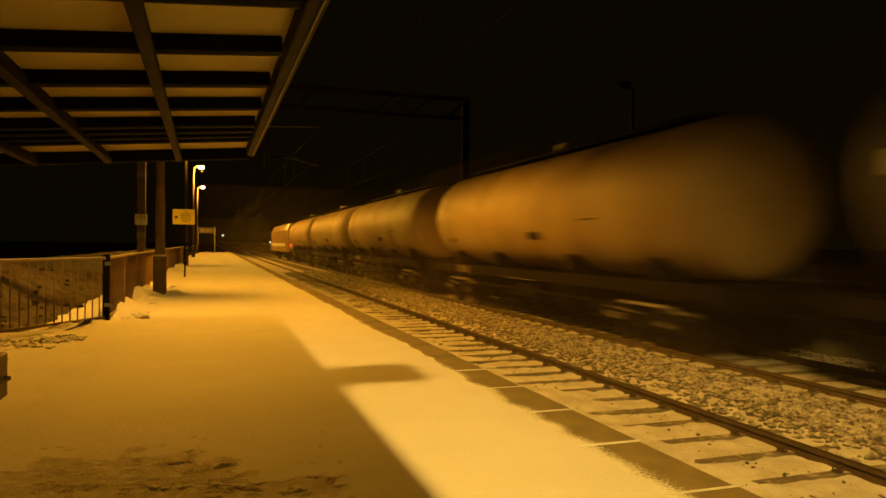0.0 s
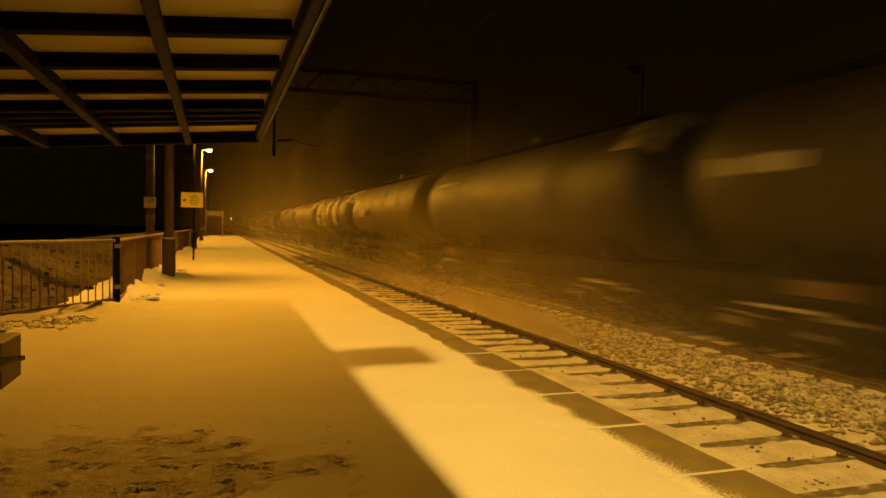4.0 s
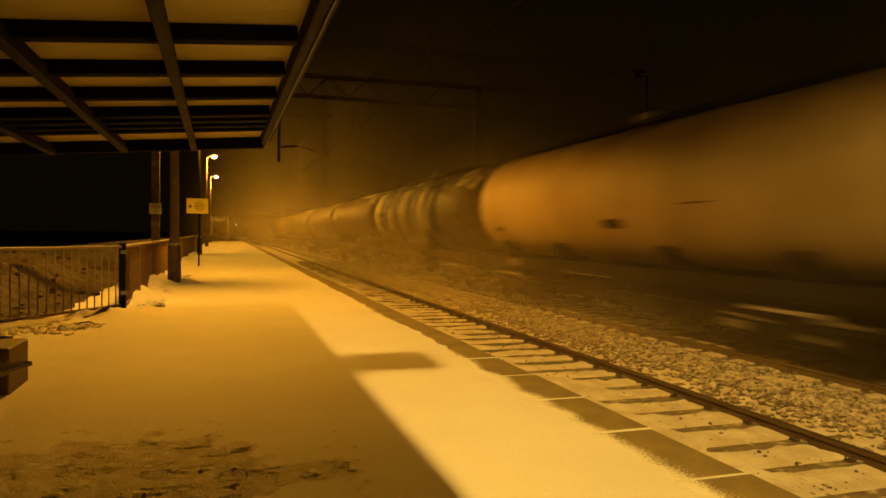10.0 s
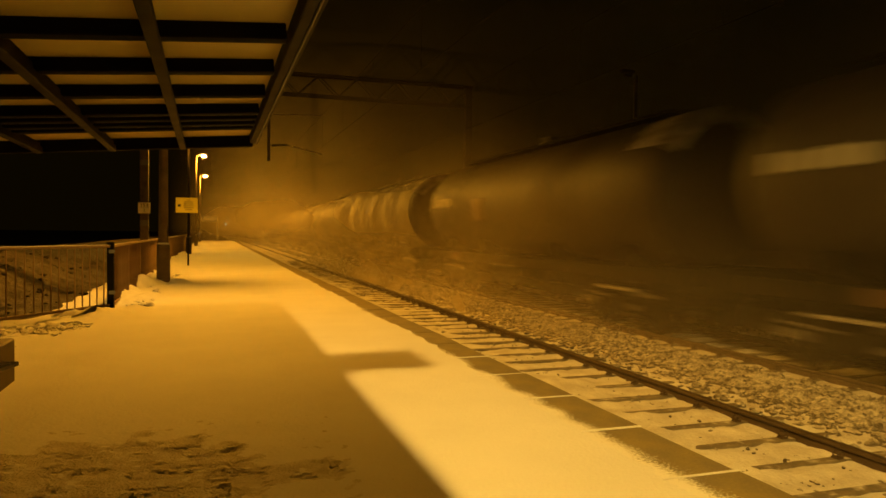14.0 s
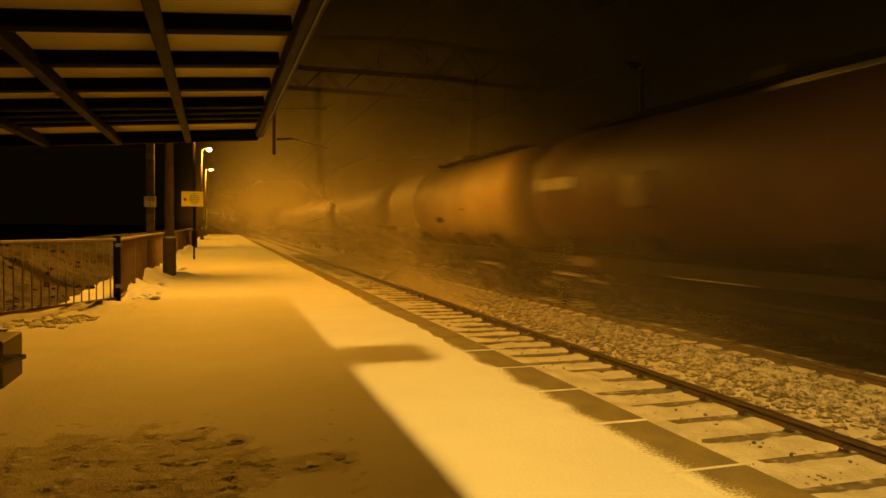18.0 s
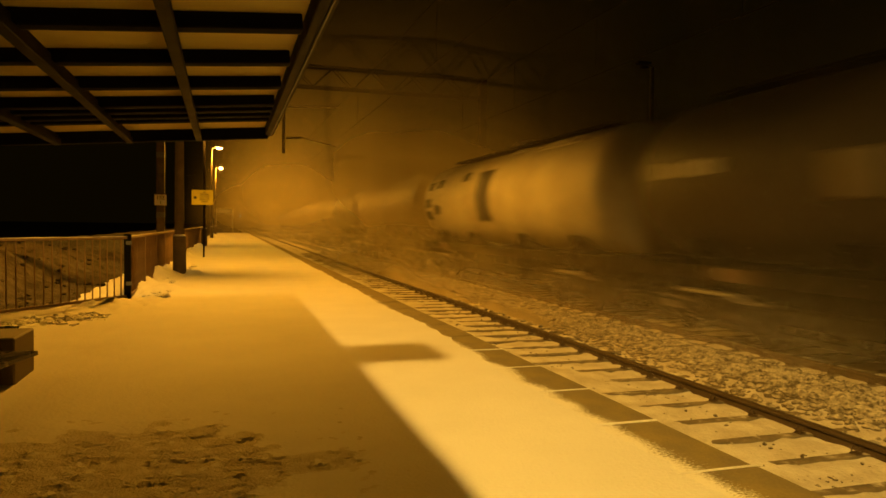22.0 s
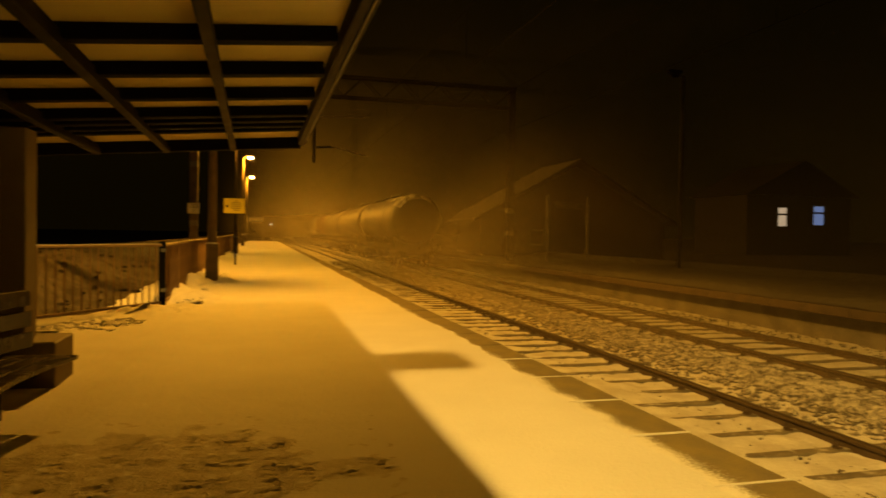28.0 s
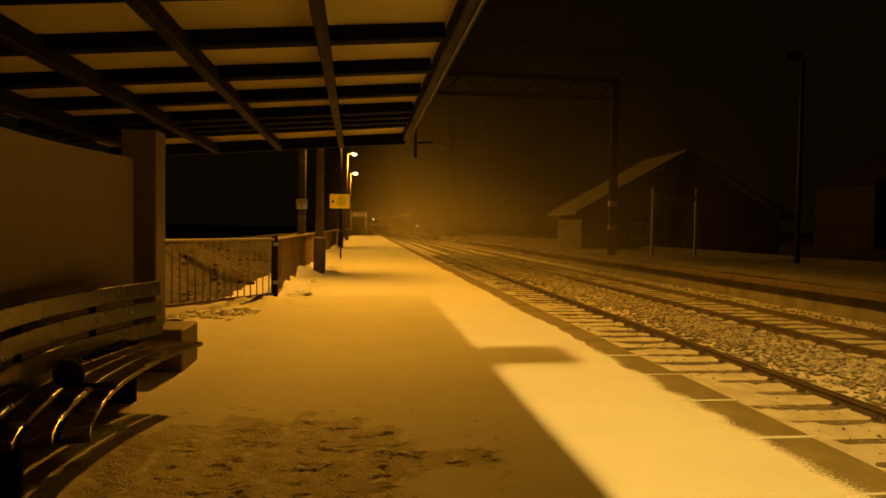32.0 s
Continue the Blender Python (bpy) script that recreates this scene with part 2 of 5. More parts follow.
DIMMED_PAINT = material("dimmed_portal_paint", (0.020, 0.0155, 0.010), 0.85, vary=0.3, scale=5, fine=50, bump=0.2, depth=0.003, spec=0.0)
YELLOW = material("yellow_sign_paint", (0.60, 0.54, 0.04), 0.5, vary=0.08, scale=4, fine=60, bump=0.05, depth=0.001)
SIGN_DARK = material("sign_print", (0.03, 0.03, 0.03), 0.5, vary=0.1)
SIGN_BLUE = material("sign_blue", (0.020, 0.018, 0.024), 0.5, vary=0.1)
DULL_WHITE = material("dull_white_paint", (0.17, 0.16, 0.14), 0.7, vary=0.2, scale=4, fine=60, bump=0.1, depth=0.002)
TOP_SNOW = material("snow_on_tank", (0.62, 0.59, 0.54), 0.9, vary=0.4, scale=3.5, fine=15, bump=0.5, depth=0.03, second=(0.12, 0.10, 0.08))
SIGN_WHITE = material("sign_white", (0.85, 0.85, 0.83), 0.5, vary=0.08)
BLACK_CLOTH = material("black_cloth", (0.012, 0.012, 0.013), 0.9, vary=0.3, fine=120, bump=0.4, depth=0.003)
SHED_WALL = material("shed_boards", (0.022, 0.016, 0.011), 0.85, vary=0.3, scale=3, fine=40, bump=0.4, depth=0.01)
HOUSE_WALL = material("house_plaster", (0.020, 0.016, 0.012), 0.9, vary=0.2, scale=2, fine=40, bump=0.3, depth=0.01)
TANK_COLOURS = {
    "beige": ((0.330, 0.245, 0.120), (0.250, 0.178, 0.082)),
    "tan": ((0.109, 0.082, 0.050), (0.068, 0.050, 0.027)),
    "dark": ((0.030, 0.022, 0.016), (0.017, 0.013, 0.010)),
    "olive": ((0.064, 0.050, 0.027), (0.036, 0.029, 0.016)),
    "red": ((0.050, 0.018, 0.009), (0.030, 0.011, 0.006)),
    "rust": ((0.085, 0.032, 0.012), (0.052, 0.019, 0.008)),
    "orange": ((0.062, 0.028, 0.011), (0.038, 0.015, 0.005)),
    "grey": ((0.40, 0.38, 0.33), (0.28, 0.26, 0.22)),
    "blue": ((0.032, 0.036, 0.050), (0.018, 0.019, 0.026)),
    "logo": ((0.036, 0.029, 0.019), (0.022, 0.017, 0.012)),
}
TANK = {k: material("tank_" + k, a, 0.62, vary=0.3, scale=0.8, fine=7, bump=0.08, depth=0.01, second=b) for k, (a, b) in TANK_COLOURS.items()}
WHITE_PAINT = material("tank_white_paint", (0.40, 0.375, 0.31), 0.65, vary=0.3, scale=1.6, fine=12, bump=0.05, depth=0.004)
NAVY_PAINT = material("tank_navy_paint", (0.014, 0.016, 0.042), 0.65, vary=0.2, scale=2, fine=12, bump=0.05, depth=0.004)
FRAME_PAINT = material("underframe_grime", (0.013, 0.010, 0.007), 0.85, vary=0.4, scale=4, fine=40, bump=0.4, depth=0.006, spec=0.03)
CAKED_SNOW = material("caked_grey_snow", (0.14, 0.122, 0.098), 0.9, vary=0.4, scale=7, fine=30, bump=0.7, depth=0.02)
DUST_SNOW = material("snow_dust_on_frame", (0.24, 0.215, 0.18), 0.9, vary=0.25, scale=6, fine=40, bump=0.5, depth=0.01)
LOCO_PAINT = material("loco_paint", (0.34, 0.24, 0.13), 0.45, vary=0.2, scale=1, fine=12, bump=0.05, depth=0.004)
GLASS_DARK = material("dark_glass", (0.02, 0.02, 0.025), 0.12, vary=0.05)
LAMP_GLOW = glowing("sodium_glow", (1.0, 0.62, 0.18), 70.0)
OLD_LAMP_GLOW = glowing("old_sodium_glow", (1.0, 0.70, 0.32), 120.0)
WARM_WINDOW = glowing("lit_window_warm", (1.0, 0.72, 0.44), 0.42)
BLUE_WINDOW = glowing("lit_window_blue", (0.30, 0.42, 0.80), 0.34)
WHITE_GLOW = glowing("signal_glow", (1.0, 0.9, 0.7), 2.0)
RED_GLOW = glowing("red_glow", (1.0, 0.05, 0.02), 3.0)


# ---- mesh helpers ----
def finish(name, bm, mat, smooth=False):
    me = bpy.data.meshes.new(name)
    bmesh.ops.recalc_face_normals(bm, faces=bm.faces)
    bm.to_mesh(me)
    bm.free()
    for m in (mat if isinstance(mat, (list, tuple)) else [mat]):
        me.materials.append(m)
    if smooth:
        for p in me.polygons:
            p.use_smooth = True
    return me


def part(name, bm, mat, parent, label="", smooth=False):
    smooth = smooth or name in ("painted_panel", "plate")
    me = bm if isinstance(bm, bpy.types.Mesh) else finish(name, bm, mat, smooth)
    ob = new(name, me)
    ob.parent = parent
    return tagged(ob, label)


def thing(name, at=None, label="", category="", group="", kind=""):
    ob = new(name)
    ob.empty_display_size = 0.2
    if at is not None:
        ob.matrix_basis = at
    return tagged(ob, label, category, group, kind)


def solid(name, bm, mat, label="", category="", group="", kind="", at=None, smooth=False):
    me = bm if isinstance(bm, bpy.types.Mesh) else finish(name, bm, mat, smooth)
    ob = new(name, me)
    if at is not None:
        ob.matrix_basis = at
    return tagged(ob, label, category, group, kind)


def box(x0, x1, y0, y1, z0, z1, bevel=0.0, bm=None):
    own = bm is None
    if own:
        bm = bmesh.new()
    m = Matrix.Translation(((x0 + x1) / 2, (y0 + y1) / 2, (z0 + z1) / 2)) @ Matrix.Diagonal((abs(x1 - x0), abs(y1 - y0), abs(z1 - z0), 1))
    made = bmesh.ops.create_cube(bm, size=1, matrix=m)
    if bevel:
        edges = list({e for v in made["verts"] for e in v.link_edges})
        bmesh.ops.bevel(bm, geom=edges, offset=bevel, segments=1, affect="EDGES")
    return bm


def rod(a, b, r0, r1=None, seg=10, bm=None):
    """A round bar from a to b."""
    if bm is None:
        bm = bmesh.new()
    a, b = Vector(a), Vector(b)
    m = Matrix.Translation((a + b) / 2) @ (b - a).to_track_quat("Z", "Y").to_matrix().to_4x4()
    bmesh.ops.create_cone(bm, cap_ends=True, segments=seg, radius1=r0, radius2=r0 if r1 is None else r1, depth=(b - a).length, matrix=m)
    return bm


def sweep(section, path, bm=None, closed=True, caps=True):
    """A section, (across, up) pairs, along a level path of (x, y, z)."""
    if bm is None:
        bm = bmesh.new()
    rings = []
    for i, p in enumerate(path):
        p = Vector(p)
        d = Vector(path[min(i + 1, len(path) - 1)]) - Vector(path[max(i - 1, 0)])
        d.normalize()
        side = Vector((d.y, -d.x, 0)).normalized()
        rings.append([bm.verts.new(p + side * u + Vector((0, 0, w))) for u, w in section])
    n = len(section)
    for a, b in zip(rings, rings[1:]):
        for k in range(n if closed else n - 1):
            bm.faces.new((a[k], a[(k + 1) % n], b[(k + 1) % n], b[k]))
    if closed and caps:
        bm.faces.new(rings[0])
        bm.faces.new(rings[-1][::-1])
    return bm


def sheet(xs, ys, height, bm=None):
    """A ground patch of heights over a grid."""
    if bm is None:
        bm = bmesh.new()
    rows = [[bm.verts.new((x, y, height(x, y))) for y in ys] for x in xs]
    for i in range(len(xs) - 1):
        for j in range(len(ys) - 1):
            bm.faces.new((rows[i][j], rows[i + 1][j], rows[i + 1][j + 1], rows[i][j + 1]))
    return bm


def steps(a, b, n):
    return [a + (b - a) * i / n for i in range(n + 1)]


def bumps(x, y, size, amount, seed=0.0):
    return amount * noise.noise(Vector((x / size + seed, y / size - seed, seed)))

# ---- the plan, in metres: y runs along the line, the platform's top is z = 0 ----
RAIL_TOP = -0.52
FOOT = RAIL_TOP - 0.15
BED = -0.648
TRACK_NEAR, TRACK_FAR = 4.42, 8.43
EDGE, FAR_EDGE = 2.71, 10.14
Y0, Y1 = -60.0, 260.0
PLATFORM_END = 96.0


# ---- ground ----
def bank_height(x, y):
    if x < -2.0:
        d = -2.0 - x
        z = min(0.30 * d, 0.70 if y < 22 else 0.5) - 0.25 * max(0.0, d - 6.0) - 0.35 * math.exp(-((d - 1.2) / 1.0) ** 2)
        return max(z, -2.0) - 0.12 + bumps(x, y, 1.1, 0.22, 3.1) + bumps(x, y, 0.35, 0.08, 7.7)
    if x > 14:
        return -0.25 + bumps(x, y, 6, 0.15, 1.7)
    return -1.0


def ground():
    xs = [-1500, -500, -150, -60, -30] + steps(-18, -8, 12) + steps(-7.6, -2.4, 26) + [-2.2, -2.0, -1.98, 2, 13.98, 14.1, 20, 30, 60, 150, 500, 1500]
    ys = [-1500, -400, -120, -60, -20] + steps(-6, 8, 14) + steps(8.3, 26, 60) + steps(27, 60, 22) + [70, 90, 120, 200, 400, 900, 3000]
    solid("ground", sheet(xs, ys, bank_height), SOIL, "dark frozen earth bank patched with snow behind the fence", "ground", kind="structure", smooth=True)


ground()


def track_bed():
    def height(x, y):
        return BED + 0.10 * math.exp(-((x - 6.42) / 0.65) ** 4) + 0.014 + 0.034 * min(1.0, max(0.0, (4.42 + bumps(0.4, y, 0.35, 0.6, 6.1) - x) / 0.55)) + bumps(x, y, 0.5, 0.022, 2.2) + bumps(x, y, 0.14, 0.02, 5.1)
    xs = [EDGE + 0.02, 3.2] + steps(3.7, 5.3, 32) + steps(5.45, 10.58, 34)
    ys = [-200, -60, -20] + steps(-4, 1.4, 18) + steps(1.5, 16, 180) + steps(16.2, 34, 90) + steps(35, 120, 85) + [200, 400, 900]
    me = finish("track_bed", sheet(xs, ys, height), [TRACK_SNOW, BALLAST_BED], True)
    for p in me.polygons:
        p.material_index = 1 if 5.9 < p.center.x < 7.0 else 0
    solid("track_bed", me, None, "snow-covered track bed between the two platforms", "track bed", kind="structure")


track_bed()


# ---- rails and sleepers ----
RAIL = [(-0.07, 0), (0.07, 0), (0.07, 0.012), (0.012, 0.035), (0.01, 0.105), (0.035, 0.12), (0.035, 0.145), (0.028, 0.15), (-0.028, 0.15), (-0.035, 0.145), (-0.035, 0.12), (-0.01, 0.105), (-0.012, 0.035), (-0.07, 0.012)]


def track(centre, name, label):
    t = thing(name, pose(centre, 0, 0), label, "railway track", kind="structure")
    for side in (-0.7525, 0.7525):
        r = part("rail", sweep(RAIL, [(side, -300, FOOT), (side, 900, FOOT)]), RAIL_STEEL, t, "dark rusty steel rail")
        part("running_surface", box(side - 0.026, side + 0.026, -300, 900, RAIL_TOP + 0.001, RAIL_TOP + 0.004), RAIL_HEAD, r, "polished steel running surface")
    return t


near_track = track(TRACK_NEAR, "railway_track", "near railway track of dark rails on concrete sleepers in snow")
far_track = track(TRACK_FAR, "railway_track", "far railway track on snowy concrete sleepers beside the other platform")


def clip_mesh():
    """Two sprung steel loops that hold the rail's foot."""
    bm = bmesh.new()
    for y in (-0.036, 0.036):
        last = None
        for i in range(10):
            a = math.pi * (-0.35 + 1.6 * i / 9)
            p = Vector((0.012 + 0.036 * math.cos(a), y + 0.012 * math.sin(a * 0.5), 0.042 + 0.036 * math.sin(a)))
            if last is not None:
                rod(last, p, 0.0095, seg=5, bm=bm)
            last = p
        rod((-0.05, y, 0.016), (0.03, y, 0.014), 0.009, seg=5, bm=bm)
    box(-0.055, 0.02, -0.05, 0.05, -0.002, 0.014, bm=bm)
    bmesh.ops.scale(bm, vec=(0.72, 0.72, 0.8), verts=bm.verts)
    return finish("rail_clip", bm, RAIL_STEEL)


def sleepers():
    body = finish("sleeper", box(-1.25, 1.25, -0.055, 0.055, -0.14, 0.0, 0.012), SLEEPER_CONCRETE)
    clip = clip_mesh()
    first = 9.886 - 0.6 * 30
    for t in (near_track, far_track):
        joined = bmesh.new()
        for k in range(210):
            y = first + 0.6 * k + (0.23 if t is far_track else 0.0)
            if y < 46:
                s = part("sleeper", body, None, t)
                s.location = (0, y, FOOT + 0.057)
                for c in ((-0.64, 0.64, 0.865) if y < 22 else ((0.64,) if y < 34 else ())) if t is near_track else ((-0.865, -0.64) if y < 24 else ()):
                    k2 = part("rail_clip", clip, None, s, "dark spring rail clip")
                    k2.location = (c, 0, 0.0)
                    k2.rotation_euler = (0, 0, 0 if c in (0.64, -0.865) else math.pi)
            else:
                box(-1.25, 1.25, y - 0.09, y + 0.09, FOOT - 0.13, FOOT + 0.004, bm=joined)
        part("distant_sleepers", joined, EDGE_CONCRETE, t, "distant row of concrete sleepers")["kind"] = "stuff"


def ballast():
    rng = np.random.default_rng(5)
    base = bmesh.new()
    bmesh.ops.create_icosphere(base, subdivisions=1, radius=1)
    v0 = np.array([v.co[:] for v in base.verts])
    f0 = np.array([[v.index for v in f.verts] for f in base.faces])
    base.free()
    places = []
    for _ in range(33000):
        y = 2 + 44 * rng.random() ** 1.6
        places.append((min(7.4, max(5.4, rng.normal(6.45, 0.36))), y, 0.02 + rng.random() * 0.036))
    for _ in range(1300):
        y = 2 + 30 * rng.random() ** 1.6
        places.append((rng.uniform(9.55, 10.5), y, 0.015 + rng.random() * 0.025))
    for _ in range(1500):
        y = 1.5 + 22 * rng.random() ** 1.5
        places.append((rng.uniform(2.8, 5.0), y, 0.008 + rng.random() * 0.014))
    vs, fs = [], []
    for i, (x, y, r) in enumerate(places):
        crown = 0.10 * math.exp(-((x - 6.42) / 0.65) ** 4)
        v = v0 * (1 + 0.35 * (rng.random((len(v0), 1)) - 0.5)) * np.array([rng.uniform(0.8, 1.5), rng.uniform(0.8, 1.5), rng.uniform(0.8, 1.2)]) * r
        fs.append(f0 + len(v0) * i)
        vs.append(v + np.array([x, y, BED + 0.012 + crown]))
    me = bpy.data.meshes.new("ballast_stones")
    me.from_pydata(np.concatenate(vs).tolist(), [], np.concatenate(fs).tolist())
    me.materials.append(BALLAST)
    solid("ballast_stones", me, None, "loose dark ballast stones dusted with snow between the tracks", "ballast", kind="stuff")


def clods(name, places, mat, label, category, seed, flat=0.75):
    """Uneven lumps scattered over the ground as one mesh."""
    rng = np.random.default_rng(seed)
    base = bmesh.new()
    bmesh.ops.create_icosphere(base, subdivisions=2, radius=1)
    v0 = np.array([v.co[:] for v in base.verts])
    f0 = np.array([[v.index for v in f.verts] for f in base.faces])
    base.free()
    vs, fs = [], []
    for i, (x, y, z, r) in enumerate(places):
        swell = 1 + 0.5 * np.sin(v0 @ rng.normal(0, 2.2, 3) + rng.random() * 6)[:, None] * 0.5 + 0.22 * (rng.random((len(v0), 1)) - 0.5)
        vs.append(v0 * swell * np.array([rng.uniform(0.7, 1.5), rng.uniform(0.7, 1.5), flat]) * r + np.array([x, y, z]))
        fs.append(f0 + len(v0) * i)
    me = bpy.data.meshes.new(name)
    me.from_pydata(np.concatenate(vs).tolist(), [], np.concatenate(fs).tolist())
    me.materials.append(mat)
    solid(name, me, None, label, category, kind="stuff")


# ---- platforms ----
def snow_edge(y):
    far = min(1.0, max(0.0, (y - 4.5) / 4.0))
    return 2.255 + 0.10 * far + bumps(0.3, y, 1.3, 0.03 + 0.06 * far, 1.3) + bumps(0.7, y, 0.3, 0.03 + 0.02 * far, 6.3) + bumps(0.2, y, 0.06, 0.03, 2.3) + bumps(0.9, y, 0.028, 0.03, 5.3)


def platforms():
    base = thing("platform", None, "long station platform with bare concrete edge slabs and snow", "platform", kind="structure")
    part("platform_body", box(-2.0, EDGE - 0.5, Y0, PLATFORM_END, -1.2, -0.012), CONCRETE, base)
    part("platform_wall", box(EDGE - 0.5, EDGE - 0.12, Y0, PLATFORM_END, -1.2, -0.11), CONCRETE, base)
    slab = finish("edge_slab", box(-0.52, 0.0, -0.445, 0.445, -0.11, 0.0, 0.008), EDGE_SNOW)
    for k in range(-14, 60):
        s = part("edge_slab", slab, None, base)
        s.location = (EDGE + 0.004 * math.sin(k * 2.1), 4.367 + 0.9 * k, 0.003 * math.sin(k * 1.7))
    part("far_edge_slabs", box(EDGE - 0.52, EDGE, 4.367 + 0.9 * 59.5, PLATFORM_END, -0.11, 0.0), EDGE_SNOW, base)
    joints = bmesh.new()
    for k in range(-4, 3):
        y = 4.367 + 0.9 * k + 0.45
        box(EDGE - 0.5, EDGE - 0.005, y - 0.007, y + 0.007, -0.03, 0.005, bm=joints)
    part("joint_snow", joints, SNOW, base, "thin lines of snow in the slab joints")
    far = thing("platform", pose(0, 0, 0), "far station platform with a dark edge and banked snow", "platform", kind="structure")
    part("platform_body", box(FAR_EDGE + 0.78, 17.5, Y0, PLATFORM_END, -1.2, 0.05), CONCRETE, far)
    part("platform_wall", box(FAR_EDGE + 0.45, FAR_EDGE + 0.77, Y0, PLATFORM_END, -1.2, -0.10), FAR_WALL, far, "dull concrete platform wall")
    slab2 = finish("edge_slab", box(0, 0.78, -0.995, 0.995, -0.10, 0.07, 0.01), FAR_SLAB)
    for k in range(0, 40):
        s = part("edge_slab", slab2, None, far)
        s.location = (FAR_EDGE, 1.0 + 2.0 * k, 0.004 * math.sin(k * 1.3))
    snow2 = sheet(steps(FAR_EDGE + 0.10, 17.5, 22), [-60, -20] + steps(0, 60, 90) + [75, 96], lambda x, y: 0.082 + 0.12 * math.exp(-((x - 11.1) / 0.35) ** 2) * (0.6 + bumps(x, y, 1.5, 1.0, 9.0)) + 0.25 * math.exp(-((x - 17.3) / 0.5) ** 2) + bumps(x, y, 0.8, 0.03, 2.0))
    part("snow_cover", snow2, FAR_SNOW, far, "banked snow coloured darker for the dim far side", smooth=True)


def trampled(x, y):
    """How much the snow is trodden at a place, 0 to 1."""
    a = 1.0 - ((x + 0.60) / 0.95) ** 2 - ((y - 3.72) / 0.95) ** 2
    b = 1.0 - ((x - 0.35) / 0.45) ** 2 - ((y - 3.62) / 0.18) ** 2
    return max(0.0, min(1.0, 3.0 * max(a, b) + bumps(x, y, 0.22, 1.6, 8.0)))


def platform_snow():
    def height(x, y):
        z = 0.016 + bumps(x, y, 1.7, 0.012, 3.3) + bumps(x, y, 0.25, 0.005, 1.1) + bumps(x, y, 0.08, 0.002, 4.1)
        tr = trampled(x, y)
        if tr > 0:
            # broken crust: flat flakes with sharp rims, a few deeper holes, fine crumbs
            n1 = noise.noise(Vector((x * 11, y * 21, 2.0)))
            n2 = noise.noise(Vector((x * 24, y * 40, 5.0)))
            n3 = noise.noise(Vector((x * 48, y * 60, 9.0)))
            crust = 0.012 * min(1.0, max(0.0, (n1 + 0.10) / 0.09)) + 0.009 * min(1.0, max(0.0, (n2 + 0.05) / 0.12))
            hole = min(1.0, max(0.0, (n1 * 0.6 + n2 * 0.7 - 0.34) / 0.12)) * 0.011
            z += tr * (0.12 + 0.88 * min(1.0, max(0.0, 0.5 + bumps(x, y, 0.14, 1.5, 4.9))) ** 1.5) * (0.75 * crust - 0.8 * hole + 0.006 * n3 - 0.008)
        # heaps along the fence and the lamp post
        z += 0.20 * math.exp(-((x + 1.55) / 0.28) ** 2) * max(0.0, 0.5 + bumps(x, y, 0.7, 0.9, 4.4) + bumps(x, y, 0.22, 0.5, 7.4)) * (12.3 < y < 40)
        d = math.hypot(x + 1.75, y - 11.35)
        z += max(0.0, 0.075 * math.exp(-(d / 0.6) ** 2) * (0.7 + bumps(x, y, 0.13, 1.5, 2.6)))
        z += 0.10 * math.exp(-((x + 1.1) / 0.35) ** 2 - ((y - 13.6) / 0.8) ** 2) * (0.8 + bumps(x, y, 0.3, 1.2, 5.6))
        z += 0.14 * math.exp(-((x + 1.0) / 0.5) ** 2 - ((y - 17.0) / 0.9) ** 2) * (0.8 + bumps(x, y, 0.35, 1.0, 6.6))
        return z
    bm = bmesh.new()
    ys = steps(-20, 1.8, 14) + steps(1.83, 2.7, 24) + steps(2.712, 4.75, 165) + steps(4.78, 5.4, 22) + steps(5.46, 19, 160) + steps(19.2, 46, 130) + steps(46.6, PLATFORM_END, 60)
    us = [-2.0] + steps(-1.97, -1.75, 6) + steps(-1.735, 0.88, 190) + steps(0.93, 1.9, 16)
    tail = [0.2, 0.5, 0.75, 0.9, 0.97, 1.0]
    rows = []
    for y in ys:
        e = snow_edge(y)
        row = [bm.verts.new((x, y, height(x, y))) for x in us]
        if 8.5 < y < 19:
            # up to the foot of the fence that turns away
            turn = -3.40 + (y - 9.45) * 0.692 if 9.2 < y < 11.1 else 0.0
            row[0].co.x = min(turn, -2.36) + bumps(0.1, y, 0.6, 0.12, 3.7)
            row[0].co.z = 0.03 + bumps(0.5, y, 0.5, 0.05, 2.7)
        for f in tail:
            x = 1.9 + (e - 1.9) * f
            row.append(bm.verts.new((x, y, height(x, y) * (1 - f * f) + 0.0045 * f)))
        rows.append(row)
    for a, b in zip(rows, rows[1:]):
        for k in range(len(a) - 1):
            bm.faces.new((a[k], a[k + 1], b[k + 1], b[k]))
    me = finish("snow_cover", bm, [SNOW, TRODDEN_SNOW], True)
    for p in me.polygons:
        c = p.center
        if -1.9 < c.x < 0.9 and 2.6 < c.y < 4.8 and trampled(c.x, c.y) > 0.55 + bumps(c.x, c.y, 0.07, 0.9, 3.9) + bumps(c.x, c.y, 0.25, 0.6, 1.9):
            p.material_index = 1
    solid("snow_cover", me, None, "smooth wind-blown snow on the platform with a trampled patch", "snow", kind="structure")


platforms()
platform_snow()


